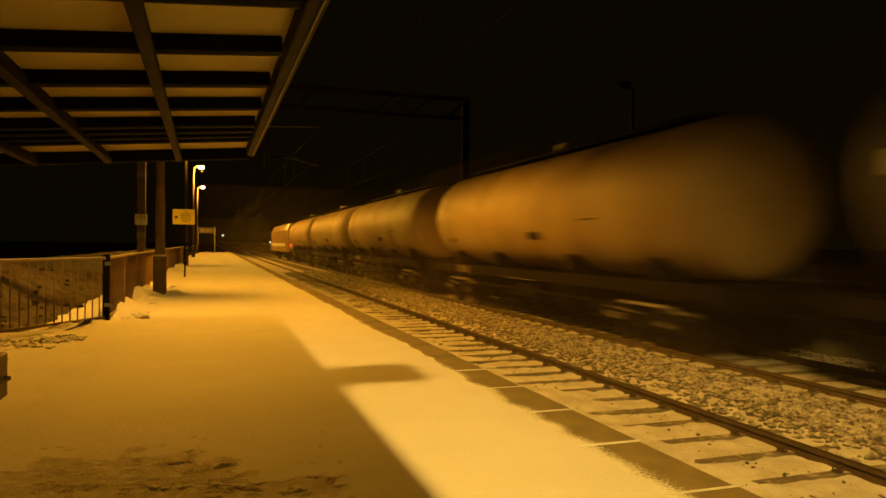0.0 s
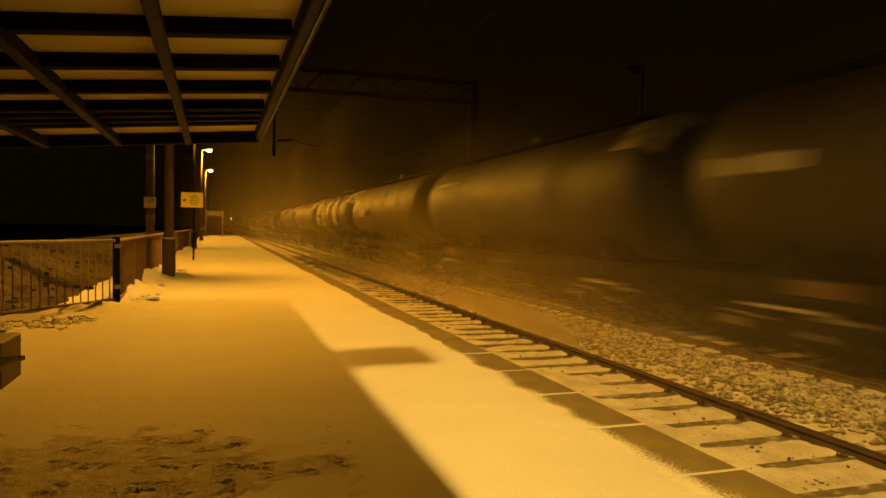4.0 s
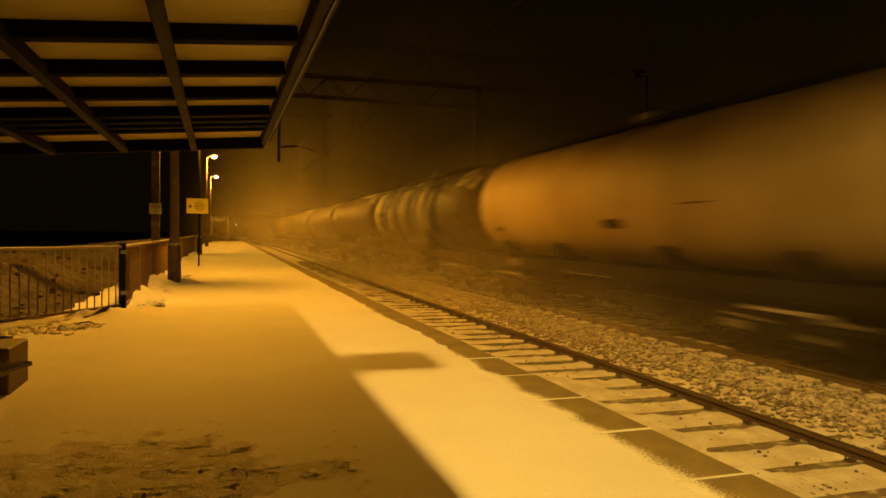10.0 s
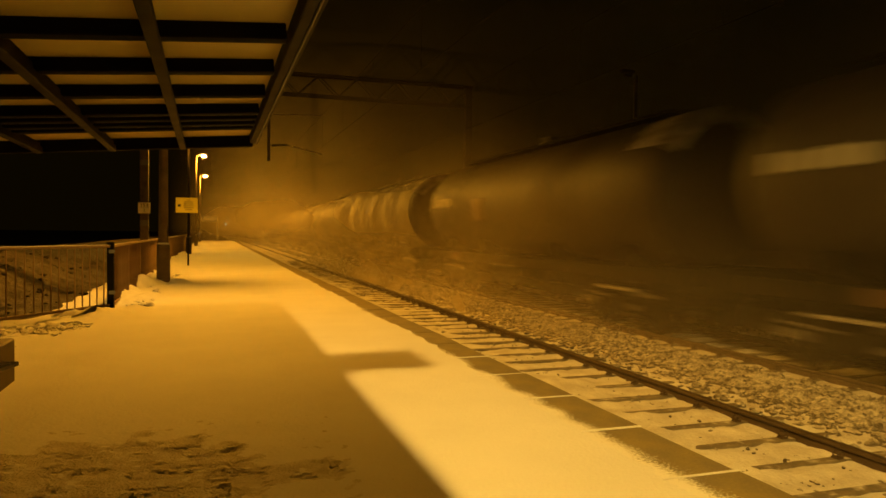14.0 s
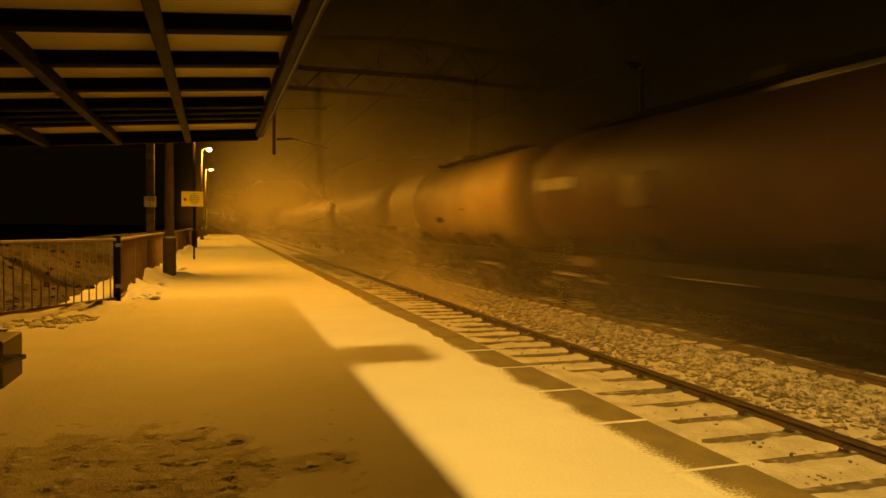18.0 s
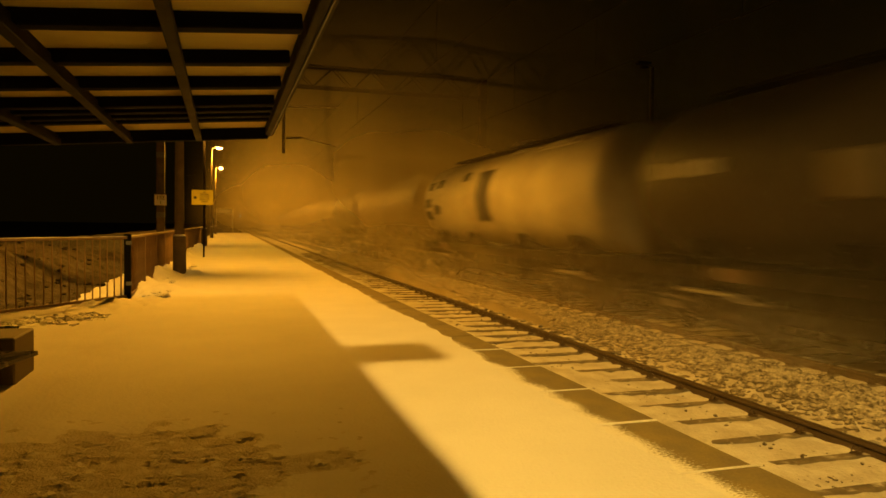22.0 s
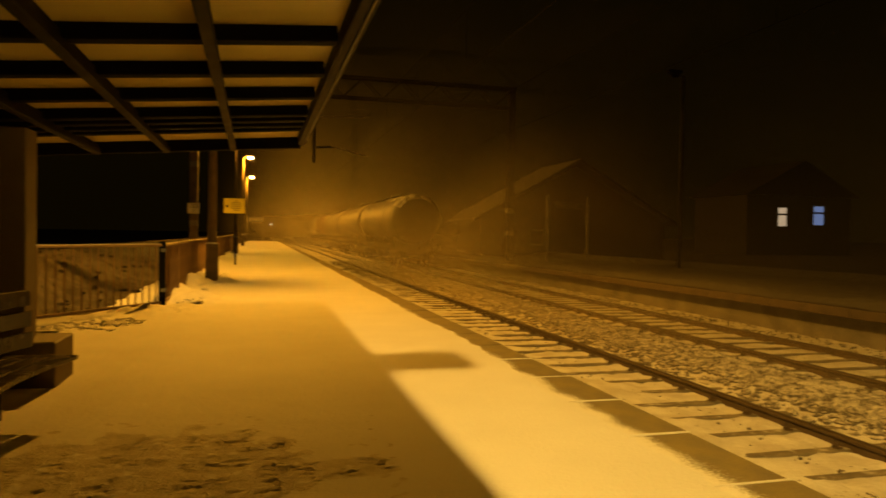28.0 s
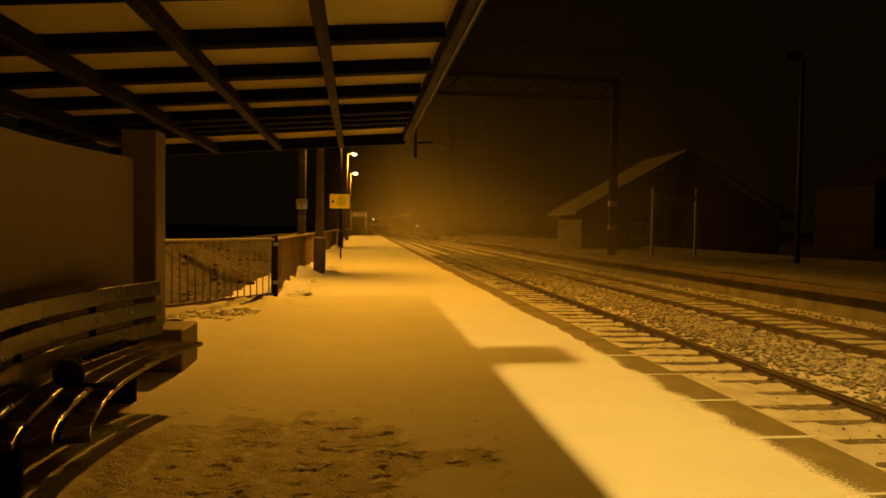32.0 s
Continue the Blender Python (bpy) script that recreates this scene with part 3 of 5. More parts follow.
# ---- lamp posts along the platform ----
def lamp_post(x, y, label, reach=0.38, top=6.85, lamp=1.0, base=True, cone=176, edge=0.1):
    t = thing("street_lamp", pose(x, y, 0), label, "street lamp", "platform lamps")
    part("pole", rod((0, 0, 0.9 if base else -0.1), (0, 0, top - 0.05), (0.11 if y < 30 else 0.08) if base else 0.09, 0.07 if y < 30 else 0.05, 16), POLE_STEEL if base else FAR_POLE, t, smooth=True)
    if base:
        part("base_sleeve", rod((0, 0, -0.05), (0, 0, 0.95), 0.15, 0.145, 18), POLE_STEEL, t, "thick dark steel foot", smooth=True)
        part("snow_cap", rod((0, 0, 0.95), (0, 0, 0.99), 0.145, 0.11, 14), SNOW, t, "snow lying on the foot's rim", smooth=True)
    part("arm", rod((0, 0, top - 0.1), (reach, 0, top + 0.06), 0.03, 0.03, 8), GALVANISED, t)
    head = part("lamp_head", box(reach - 0.12, reach + 0.5, -0.13, 0.13, top + 0.02, top + 0.15, 0.04), GALVANISED if base else DIMMED_PAINT, t)
    part("lamp_glass", box(reach + 0.02, reach + 0.40, -0.10, 0.10, top - 0.13, top + 0.016, 0.05), (LAMP_GLOW if y < 30 else OLD_LAMP_GLOW) if lamp else DIMMED_PAINT, head, "glowing orange sodium glass" if lamp else "")
    if lamp:
        d = bpy.data.lights.new("sodium_lamp", "SPOT" if y < 30 else "POINT")
        if y < 30:
            d.spot_size, d.spot_blend = radians(cone), edge
        d.color, d.energy, d.shadow_soft_size = SODIUM if y < 10 else (GREEN_SODIUM if 30 < y < 50 else OLD_SODIUM), LAMP_POWER * lamp, 0.11
        # added disc that blocks part of the light straight down, evening the pool
        part("light_blocker", rod((reach + 0.2, 0, top - 0.405), (reach + 0.2, 0, top - 0.395), 0.112, seg=20), DARK_STEEL, head, "round dark disc added to weaken the light below")
        for s in (-0.09, 0.09):
            part("blocker_wire", rod((reach + 0.2 + s, 0, top - 0.40), (reach + 0.2 + s, 0, top - 0.1), 0.004, seg=4), DARK_STEEL, head)
        o = new("sodium_lamp", d)
        o.location = (x + reach + 0.2, y, top - 0.28)
    return t


# place and relative output of each sodium lamp
LAMPS = [(-1.35, -1.4, 1.28, 154, 0.40), (-1.11, 17.2, 1.06, 148, 0.35), (-1.31, 39.6, 0.75, 176, 0.1), (-1.47, 62.3, 1.3, 176, 0.1), (-1.6, 85.0, 1.3, 176, 0.1)]
for x, y, share, cone, edge in LAMPS:
    lamp_post(x, y, "tall lamp post with a glowing orange sodium lamp", lamp=share, cone=cone, edge=edge, top=6.45 if 10 < y < 30 else (6.85 if y < 10 else 7.7))
lamp_post(16.35, 24.5, "tall unlit lamp post on the snowy far platform", reach=-0.6, top=7.85, lamp=0.0, base=False)
sleepers()
ballast()


def scattered_clods():
    rng = np.random.default_rng(31)
    # trodden snow broken up at the foot of the fence
    places = []
    for _ in range(260):
        u = rng.random()
        x, y = -2.6 + 0.95 * u + rng.normal(0, 0.09), 9.55 + 0.85 * u * rng.random() + rng.normal(0, 0.22)
        r = 0.014 + 0.05 * rng.random() ** 3
        places.append((x, y, 0.016, r))
    for _ in range(120):
        y = 12.3 + 9 * rng.random() ** 1.5
        r = 0.02 + 0.06 * rng.random() ** 2
        places.append((-1.18 + rng.normal(0, 0.10), y, 0.03 + 0.3 * r, r))
    clods("snow_clods", places, SNOW, "broken lumps of snow along the foot of the fence", "snow", 8, 0.6)
    # dark tufts and earth lumps that stick out of the bank
    places = []
    for _ in range(520):
        x, y = -2.35 - 4.6 * rng.random(), 8.6 + 17 * rng.random() ** 1.3
        r = 0.018 + 0.06 * rng.random() ** 2.5
        places.append((x, y, bank_height(x, y) + 0.1 * r, r))
    clods("earth_clods", places, DARK_EARTH, "dark frozen earth lumps sticking out of the bank", "earth", 9, 0.6)


scattered_clods()


# ---- shelter: canopy, wall, column ----
PURLINS = [6.635, 6.365, 6.065] + [5.77 - 0.747 * k for k in range(10)]


def canopy():
    t = thing("platform_shelter", None, "platform shelter with a dark steel canopy over a curved wall", "shelter")
    x0, x1 = -2.75, 0.40
    tilt = math.atan(0.077)

    def slanted(name, bm, mat, label=""):
        o = part(name, bm, mat, t, label)
        o.matrix_basis = Matrix.Translation((0.43, 0, 2.22)) @ Matrix.Rotation(-tilt, 4, "Y")
        return o
    # cross members lie in the slope, set out from the front lip
    a, b = x0 - 0.43, x1 - 0.43
    for y in PURLINS:
        slanted("purlin", box(a + 0.03, b - 0.05, y - 0.043, y + 0.038, 0.002, 0.08, 0.006), DARK_STEEL, "dark steel purlin")
        # lamplit edge of the purlin, as a strip of lighter colour
        slanted("lit_edge", box(a + 0.03, b - 0.05, y + 0.034, y + 0.048, 0.0, 0.010, 0.002), LIT_EDGE, "thin strip coloured as the purlin's lamplit edge")
    rows = [7.70] + PURLINS
    for y0, y1 in zip(rows, rows[1:]):
        for i in range(4):
            u1 = b - 0.031 - i * 0.78
            slanted("roof_sheet", box(max(a + 0.03, u1 - 0.78), u1, y1 + 0.02, y0 + 0.02, 0.081, 0.087), ROOF_SHEET, "frosted yellowish translucent roof sheet")
    for x in (-0.255, -0.915, -1.57, -2.235):
        u = x - 0.43
        bm = box(u - 0.03, u + 0.03, PURLINS[-1], 7.66, -0.055, 0.0, 0.005)
        box(u - 0.012, u + 0.012, PURLINS[-1], 7.66, -0.05, 0.05, bm=bm)
        for v in bm.verts:
            v.co.x -= 0.011 * (v.co.y - 3.0)
        slanted("main_beam", bm, BEAM_STEEL, "brown painted steel main beam")
        slanted("beam_end", box(u - 0.058 - 0.03, u - 0.058 + 0.03, 7.661, 7.70, -0.05, 0.02, 0.004), BEAM_STEEL, "steel end plate")
    slanted("front_beam", box(a, b, 7.70, 7.80, -0.035, 0.10, 0.006), DARK_STEEL, "dark front edge beam")
    slanted("edge_beam", box(b - 0.03, b + 0.022, PURLINS[-1], 7.80, -0.004, 0.095, 0.006), BEAM_STEEL, "brown steel edge beam")
    slanted("gutter", sweep([(-0.015, 0.0), (0.02, 0.0), (0.026, 0.08), (0.021, 0.08), (0.015, 0.008), (-0.010, 0.008), (-0.010, 0.08), (-0.015, 0.08)], [(b + 0.038, PURLINS[-1], 0.004), (b + 0.038, 7.82, 0.004)]), BEAM_STEEL, "narrow dark metal gutter")
    slanted("edge_trim", box(b + 0.030, b + 0.038, PURLINS[-1], 7.81, -0.006, 0.003), GALVANISED, "thin grey trim strip")
    slanted("drip_pipe", rod((-3.6 + 0.9, 7.76, -0.06), (-3.6 + 0.98, 7.79, -0.02), 0.012, seg=6), GALVANISED, "small bent drain pipe")
    # unseen box on a mast, added to cast the notch in the roof's shadow
    mast = part("roof_mast", rod((0.22, 2.5, 2.30), (0.22, 2.5, 3.36), 0.025, seg=8), DARK_STEEL, t, "short unseen mast that holds the shadow box")
    part("shadow_box", box(0.14, 0.57, 2.30, 2.68, 3.36, 3.45, 0.02), DARK_STEEL, mast, "flat dark unseen box that casts the shadow's notch")
    # curved rear wall
    cx, cy, rad = 2.9, 4.65, 5.10
    path = []
    for i in range(33):
        ang = math.radians(161.6 + i * (217 - 161.6) / 32)
        path.append((cx + rad * math.cos(ang), cy + rad * math.sin(ang), 0.0))
    part("rear_wall", sweep([(-0.05, 0.06), (0.05, 0.06), (0.05, 1.80), (-0.05, 1.80)], path), PLASTER, t, "pale smooth curved rear wall panel", smooth=False)
    plinth = part("column_plinth", box(-2.12, -1.55, 5.95, 6.5, -0.02, 0.37, 0.012), COLUMN_PAINT, t, "square concrete plinth")
    part("column", box(-2.06, -1.78, 6.02, 6.30, 0.37, 2.04, 0.008), COLUMN_PAINT, t, "square pale-brown column")
    part("column", box(-2.06, -1.78, 0.3, 0.58, -0.02, 2.04, 0.008), COLUMN_PAINT, t, "square pale-brown column")
    part("rear_rail", rod((-2.22, -1.4, 1.93), (-2.22, 6.3, 1.95), 0.03, seg=8), BEAM_STEEL, t, "round steel rail under the roof")


canopy()


# ---- curved bench ----
def bench():
    t = thing("bench", None, "long curved bench with varnished wooden slats and a backrest", "bench")
    cx, cy = 2.475, 4.22
    a0, a1 = math.asin((5.27 - cy) / 3.85), math.asin((2.96 - cy) / 3.85)

    def arc(r, lift, n=28, more=0.0):
        return [(cx - r * math.cos(a), cy + r * math.sin(a), lift) for a in steps(a1, a0 + more, n)]

    def bar(w, h):
        c = min(w, h) * 0.13
        return [(-w / 2 + c, -h / 2), (w / 2 - c, -h / 2), (w / 2, -h / 2 + c), (w / 2, h / 2 - c), (w / 2 - c, h / 2), (-w / 2 + c, h / 2), (-w / 2, h / 2 - c), (-w / 2, -h / 2 + c)]
    for k in range(4):
        part("seat_slat", sweep(bar(0.112, 0.03), arc(3.909 + 0.138 * k, 0.365 - 0.003 * k)), BENCH_WOOD, t)
    for k in range(3):
        part("back_slat", sweep(bar(0.03, 0.116), arc(4.40 + 0.012 * k, 0.430 + 0.154 * k, more=0.075)), BENCH_WOOD, t)
    for a in (a1 + 0.10, (a0 + a1) / 2, a0 - 0.10):
        m = Matrix.Translation((cx, cy, 0)) @ Matrix.Rotation(-a, 4, "Z")
        o = part("support", box(-4.45, -3.92, -0.03, 0.03, 0.30, 0.34, 0.005), DARK_STEEL, t, "flat steel seat bearer")
        o.matrix_basis = m
        o = part("leg", box(-4.40, -4.16, -0.05, 0.05, 0.0, 0.30, 0.01), DARK_STEEL, t, "dark steel bench leg")
        o.matrix_basis = m
        b = box(-4.47, -4.441, -0.025, 0.025, 0.30, 0.76, 0.004)
        o = part("back_bracket", b, DARK_STEEL, t, "steel backrest bracket")
        o.matrix_basis = m


bench()


def camera_bag():
    t = thing("black_bag", pose(-1.58, 3.78, 0.385, 0, 0, 20), "small black bag with a strap lying on the bench", "bag")
    bm = bmesh.new()
    bmesh.ops.create_icosphere(bm, subdivisions=3, radius=1, matrix=Matrix.Translation((0, 0, 0.077)) @ Matrix.Diagonal((0.075, 0.10, 0.075, 1)))
    for v in bm.verts:
        v.co += v.co.normalized() * bumps(v.co.x * 9, v.co.y * 9 + v.co.z * 5, 1.0, 0.018, 2.0)
        v.co.z = max(v.co.z, 0.0)
    part("body", bm, BLACK_CLOTH, t, smooth=True)
    part("handle", rod((0.04, -0.04, 0.025), (0.22, -0.13, 0.02), 0.013, 0.017, 8), BLACK_CLOTH, t)
    part("flap", box(-0.03, 0.06, 0.02, 0.10, 0.12, 0.145, 0.01), BLACK_CLOTH, t)


camera_bag()


# ---- fence ----
def fence(a, b, label, spacing=0.138, post_every=2.1):
    a, b = Vector(a), Vector(b)
    run = (b - a).to_2d().length
    t = thing("fence", Matrix.Translation(a) @ Matrix.Rotation(math.atan2(b.y - a.y, b.x - a.x), 4, "Z"), label, "fence", "platform fence")
    part("top_rail", box(0, run, -0.028, 0.028, 0.99, 1.03, 0.006), RUST_FENCE, t)
    # the rail's bright highlight, made as a thin white strip
    part("highlight_strip", box(0.02, run - 0.02, 0.004, 0.020, 1.031, 1.036), SNOW, t, "thin white strip for the rail's highlight")
    part("bottom_rail", box(0, run, -0.022, 0.022, 0.06, 0.10, 0.005), RUST_FENCE, t)
    n = int(run / post_every)
    post = finish("post", box(-0.035, 0.035, -0.035, 0.035, -0.1, 1.0, 0.005), RUST_FENCE)
    for i in range(n + 1):
        part("post", post, None, t).location = (i * run / max(n, 1), 0, 0)
    bar = finish("picket", box(-0.0068, 0.0068, -0.0068, 0.0068, 0.1, 0.99), RUST_FENCE)
    m = int(run / spacing)
    for i in range(1, m):
        part("picket", bar, None, t).location = (i * run / m, 0, 0)
    return t


CORNER = (-1.55, 12.05, 0.0)
fence(CORNER, (-3.35, 9.45, 0.0), "dark steel picket fence turning away beside the shelter")
fence(CORNER, (-1.62, 32.0, 0.0), "brown steel picket fence along the back of the platform", spacing=0.12)
fence((-1.62, 32.05, 0.0), (-1.75, 56.0, 0.0), "brown steel picket fence further along the platform", spacing=0.16)


def corner_post():
    t = thing("fence_post", pose(*CORNER), "thick black steel corner post of the fence", "fence post")
    part("shaft", box(-0.05, 0.05, -0.05, 0.05, -0.1, 1.06, 0.008), DARK_STEEL, t)
    part("cap", box(-0.056, 0.056, -0.056, 0.056, 1.061, 1.075, 0.004), DARK_STEEL, t)
    for z in (0.25, 0.9):
        part("bracket", box(-0.02, 0.07, -0.06, -0.051, z, z + 0.06), GALVANISED, t, "small steel bracket")


corner_post()


# ---- signs ----
def yellow_sign():
    t = thing("warning_sign", pose(-0.94, 26.5, 0), "yellow warning board with unreadable print on a post", "sign")
    part("post", rod((0.05, 0.03, -0.05), (0.05, 0.03, 2.5), 0.03, seg=8), DARK_STEEL, t)
    b = part("board", box(-0.37, 0.37, -0.012, 0.012, 1.92, 2.46, 0.004), YELLOW, t)
    part("warning_mark", box(-0.30, -0.20, -0.016, -0.0125, 2.13, 2.22), SIGN_DARK, b, "dark triangle-sized mark")
    for i, w in enumerate((0.10, 0.30, 0.34, 0.36, 0.34, 0.24)):
        part("print_bar", box(0.07 - w / 2, 0.07 + w / 2, -0.016, -0.0125, 2.36 - i * 0.068, 2.385 - i * 0.068), SIGN_DARK, b, "bar of dark print")


def letters(words, size):
    """Raised lettering in the built-in font, centred."""
    cu = bpy.data.curves.new("lettering", "FONT")
    cu.body, cu.align_x, cu.align_y, cu.size, cu.extrude = words, "CENTER", "CENTER", size, 0.004
    ob = bpy.data.objects.new("lettering", cu)
    me = bpy.data.meshes.new_from_object(ob)
    bpy.data.objects.remove(ob)
    return me


def name_board(x0, x1, y, z0, z1, top, label, words=""):
    t = thing("station_sign", pose(0, y, 0), label, "sign")
    for x in (x0, x1):
        part("post", box(x - 0.05, x + 0.05, -0.05, 0.05, -0.1, top, 0.008), DULL_WHITE, t)
    b = part("board", box(x0 + 0.10, x1 - 0.06, -0.03, 0.03, z0, z1, 0.005), SIGN_BLUE, t)
    w = (x1 - x0) * 0.62
    c = (x0 + x1) / 2
    if words:
        me = letters(words, 0.46)
        me.materials.append(DULL_WHITE)
        o = part("lettering", me, None, b, "pale raised lettering")
        o.matrix_basis = pose(c, -0.035, (z0 + z1) / 2, 90, 0, 0)
        return
    part("print_bar", box(c - w / 2, c + w / 2, -0.036, -0.031, z0 + 0.22 * (z1 - z0), z1 - 0.25 * (z1 - z0)), SIGN_WHITE, b, "pale bar of lettering")


yellow_sign()
name_board(-1.6, 0.35, 90.0, 2.42, 3.1, 3.2, "dark station name board on white posts in snow", "Burkat")
name_board(13.57, 15.72, 31.4, 2.66, 2.98, 3.25, "dark station name board with two pale posts on the far platform", "Burkat")


# ---- overhead line ----
PORTAL_Y = 30.0


def portal():
    t = thing("catenary_portal", pose(0, PORTAL_Y, 0), "steel lattice portal carrying the overhead line across both tracks", "overhead line mast")
    for x in (-2.65, 11.08):
        w = 0.15 if x < 0 else 0.16
        c = part("column", box(x - w, x + w, -0.14, 0.14, -0.9, 8.0, 0.01), POLE_STEEL if x < 0 else DIMMED_PAINT, t)
        part("white_band", box(x - w - 0.004, x + w + 0.004, -0.144, 0.144, *((3.86, 4.08) if x < 0 else (2.30, 2.52))), DULL_WHITE, c, "pale painted band")
        part("white_band", box(x - w - 0.004, x + w + 0.004, -0.144, 0.144, *((1.46, 1.68) if x < 0 else (1.28, 1.48))), DULL_WHITE, c, "pale painted band")
    plate = part("mast_plate", box(-2.87, -2.42, -0.19, -0.15, 1.95, 2.38, 0.005), SIGN_WHITE, t, "pale square number plate")
    for words, z, size in (("153", 2.25, 0.21), ("1", 2.06, 0.19)):
        o = part("lettering", letters(words, size), None, plate, "dark raised figures")
        o.matrix_basis = pose(-2.645, -0.192, z, 90, 0, 0)
        o.data.materials.append(SIGN_DARK)
    for z in (7.1, 7.98):
        for y in (-0.25, 0.25):
            part("chord", box(-2.8, 11.2, y - 0.04, y + 0.04, z - 0.04, z + 0.04), DIMMED_PAINT, t)
    n = 16
    for k in range(n):
        x = -2.65 + 13.73 * k / n
        s = 1 if k % 2 else -1
        for y in (-0.25, 0.25):
            part("lattice_brace", rod((x, y, 7.54 - 0.42 * s), (x + 13.73 / n, y, 7.54 + 0.42 * s), 0.025, seg=5), DIMMED_PAINT, t)
    for x in (2.17,):
        part("drop_post", box(x - 0.06, x + 0.06, -0.06, 0.06, 4.25, 7.1), DIMMED_PAINT, t)
        part("insulator", rod((x + 0.1, 0, 4.9), (x + 0.75, 0, 4.95), 0.05, seg=8), DARK_STEEL, t)
        part("steady_arm", rod((x + 0.75, 0, 4.95), (x + 2.25, 0, 4.62), 0.02, seg=6), GALVANISED, t)
        part("stay", rod((x + 0.06, 0, 6.2), (x + 2.2, 0, 6.3), 0.02, seg=6), GALVANISED, t)


portal()


def wires():
    for x in (TRACK_NEAR, TRACK_FAR):
        t = thing("overhead_wire", pose(x, 0, 0), "thin overhead contact wire with its carrier cable", "overhead wire", "overhead wires")
        part("contact_wire", rod((0, -160, 4.95), (0, 400, 4.95), 0.007, seg=5), WIRE, t)
        part("carrier_cable", rod((0, -160, 6.35), (0, 400, 6.35), 0.007, seg=5), WIRE, t)
        for k in range(24):
            part("dropper", rod((0, -20 + 5 * k, 4.95), (0, -20 + 5 * k, 6.35), 0.005, seg=4), WIRE, t)


wires()


# ---- far side: shed, house, bank ----
def shed():
    t = thing("wooden_shed", pose(12.5, 40.0, 0), "dark wooden station building with a snow-covered gable roof", "shed")
    w, d, h = 14.0, 6.4, 2.35
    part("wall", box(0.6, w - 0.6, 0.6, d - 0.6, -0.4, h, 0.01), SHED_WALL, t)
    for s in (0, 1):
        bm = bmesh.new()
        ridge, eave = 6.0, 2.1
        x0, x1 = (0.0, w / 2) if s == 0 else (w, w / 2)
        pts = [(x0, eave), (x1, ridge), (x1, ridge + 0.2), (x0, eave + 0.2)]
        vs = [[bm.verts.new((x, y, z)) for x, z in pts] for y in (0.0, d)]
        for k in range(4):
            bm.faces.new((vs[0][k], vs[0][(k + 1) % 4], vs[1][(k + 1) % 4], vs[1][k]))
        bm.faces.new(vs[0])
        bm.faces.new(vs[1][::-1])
        roof = finish("roof", bm, [DIMMED_ROOF_SNOW, SHED_WALL])
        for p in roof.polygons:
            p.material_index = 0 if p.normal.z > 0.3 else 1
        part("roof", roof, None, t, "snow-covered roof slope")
    gable = bmesh.new()
    g = [gable.verts.new(p) for p in ((0.6, 0.6, h), (w - 0.6, 0.6, h), (w / 2, 0.6, 5.75), (0.6, 0.7, h), (w - 0.6, 0.7, h), (w / 2, 0.7, 5.75))]
    for f in ((0, 1, 2), (5, 4, 3), (0, 3, 4, 1), (1, 4, 5, 2), (2, 5, 3, 0)):
        gable.faces.new([g[i] for i in f])
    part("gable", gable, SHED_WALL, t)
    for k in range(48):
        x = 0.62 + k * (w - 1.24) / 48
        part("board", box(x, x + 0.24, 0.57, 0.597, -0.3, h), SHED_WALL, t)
    part("door", box(1.9, 2.9, 0.53, 0.568, -0.25, 1.85, 0.01), DARK_STEEL, t, "dark closed door")
    part("window_frame", box(3.8, 4.8, 0.53, 0.568, 0.7, 1.7, 0.01), DULL_WHITE, t, "pale window frame")
    part("window_pane", box(3.88, 4.72, 0.52, 0.528, 0.78, 1.62), GLASS_DARK, t, "dark window glass")


shed()


def house():
    t = thing("house", pose(50.0, 60.0, 0), "dark house with two lit windows behind the station", "house")
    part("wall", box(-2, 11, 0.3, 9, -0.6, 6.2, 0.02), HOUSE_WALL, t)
    bm = bmesh.new()
    prof = [(-2.6, 5.9), (4.5, 9.6), (11.6, 5.9)]
    vs = [[bm.verts.new((x, y, z)) for x, z in prof] for y in (-0.3, 9.6)]
    bm.faces.new(vs[0]), bm.faces.new(vs[1][::-1])
    for k in range(3):
        bm.faces.new((vs[0][k], vs[0][(k + 1) % 3], vs[1][(k + 1) % 3], vs[1][k]))
    part("roof", bm, SHED_WALL, t, "dark pitched roof")
    for x0, x1, z0, z1, mat, lab in ((1.72, 2.72, 2.75, 4.65, WARM_WINDOW, "warm lit window"), (6.15, 7.35, 2.95, 4.9, BLUE_WINDOW, "bluish lit window")):
        w = part("window", box(x0 - 0.1, x1 + 0.1, 0.2, 0.295, z0 - 0.1, z1 + 0.1, 0.02), DULL_WHITE, t, lab)
        mid = z0 + 0.64 * (z1 - z0)
        part("pane", box(x0, x1, 0.17, 0.199, z0, mid - 0.1), mat, w)
        part("pane", box(x0, x1, 0.17, 0.199, mid + 0.1, z1), mat, w)


house()


def signal(x, y, z, glow, label):
    t = thing("railway_signal", pose(x, y, 0), label, "railway signal", "signals")
    part("post", rod((0, 0, -0.9), (0, 0, z), 0.07, seg=8), GALVANISED, t)
    h = part("head", box(-0.22, 0.22, -0.12, 0.12, z - 0.1, z + 0.5, 0.02), DARK_STEEL, t)
    part("lens", rod((0, -0.15, z + 0.2), (0, -0.121, z + 0.2), 0.16, seg=12), glow, h, "glowing lens")


signal(10.9, 140.0, 1.3, WHITE_GLOW, "distant signal with a white light beside the line")
signal(2.2, 150.0, 2.6, WHITE_GLOW, "distant signal light past the platform's end")


# ---- freight train ----
SPEED = 23.5
TANK_R, TANK_Z, TANK_L = 1.40, 2.64, 13.3


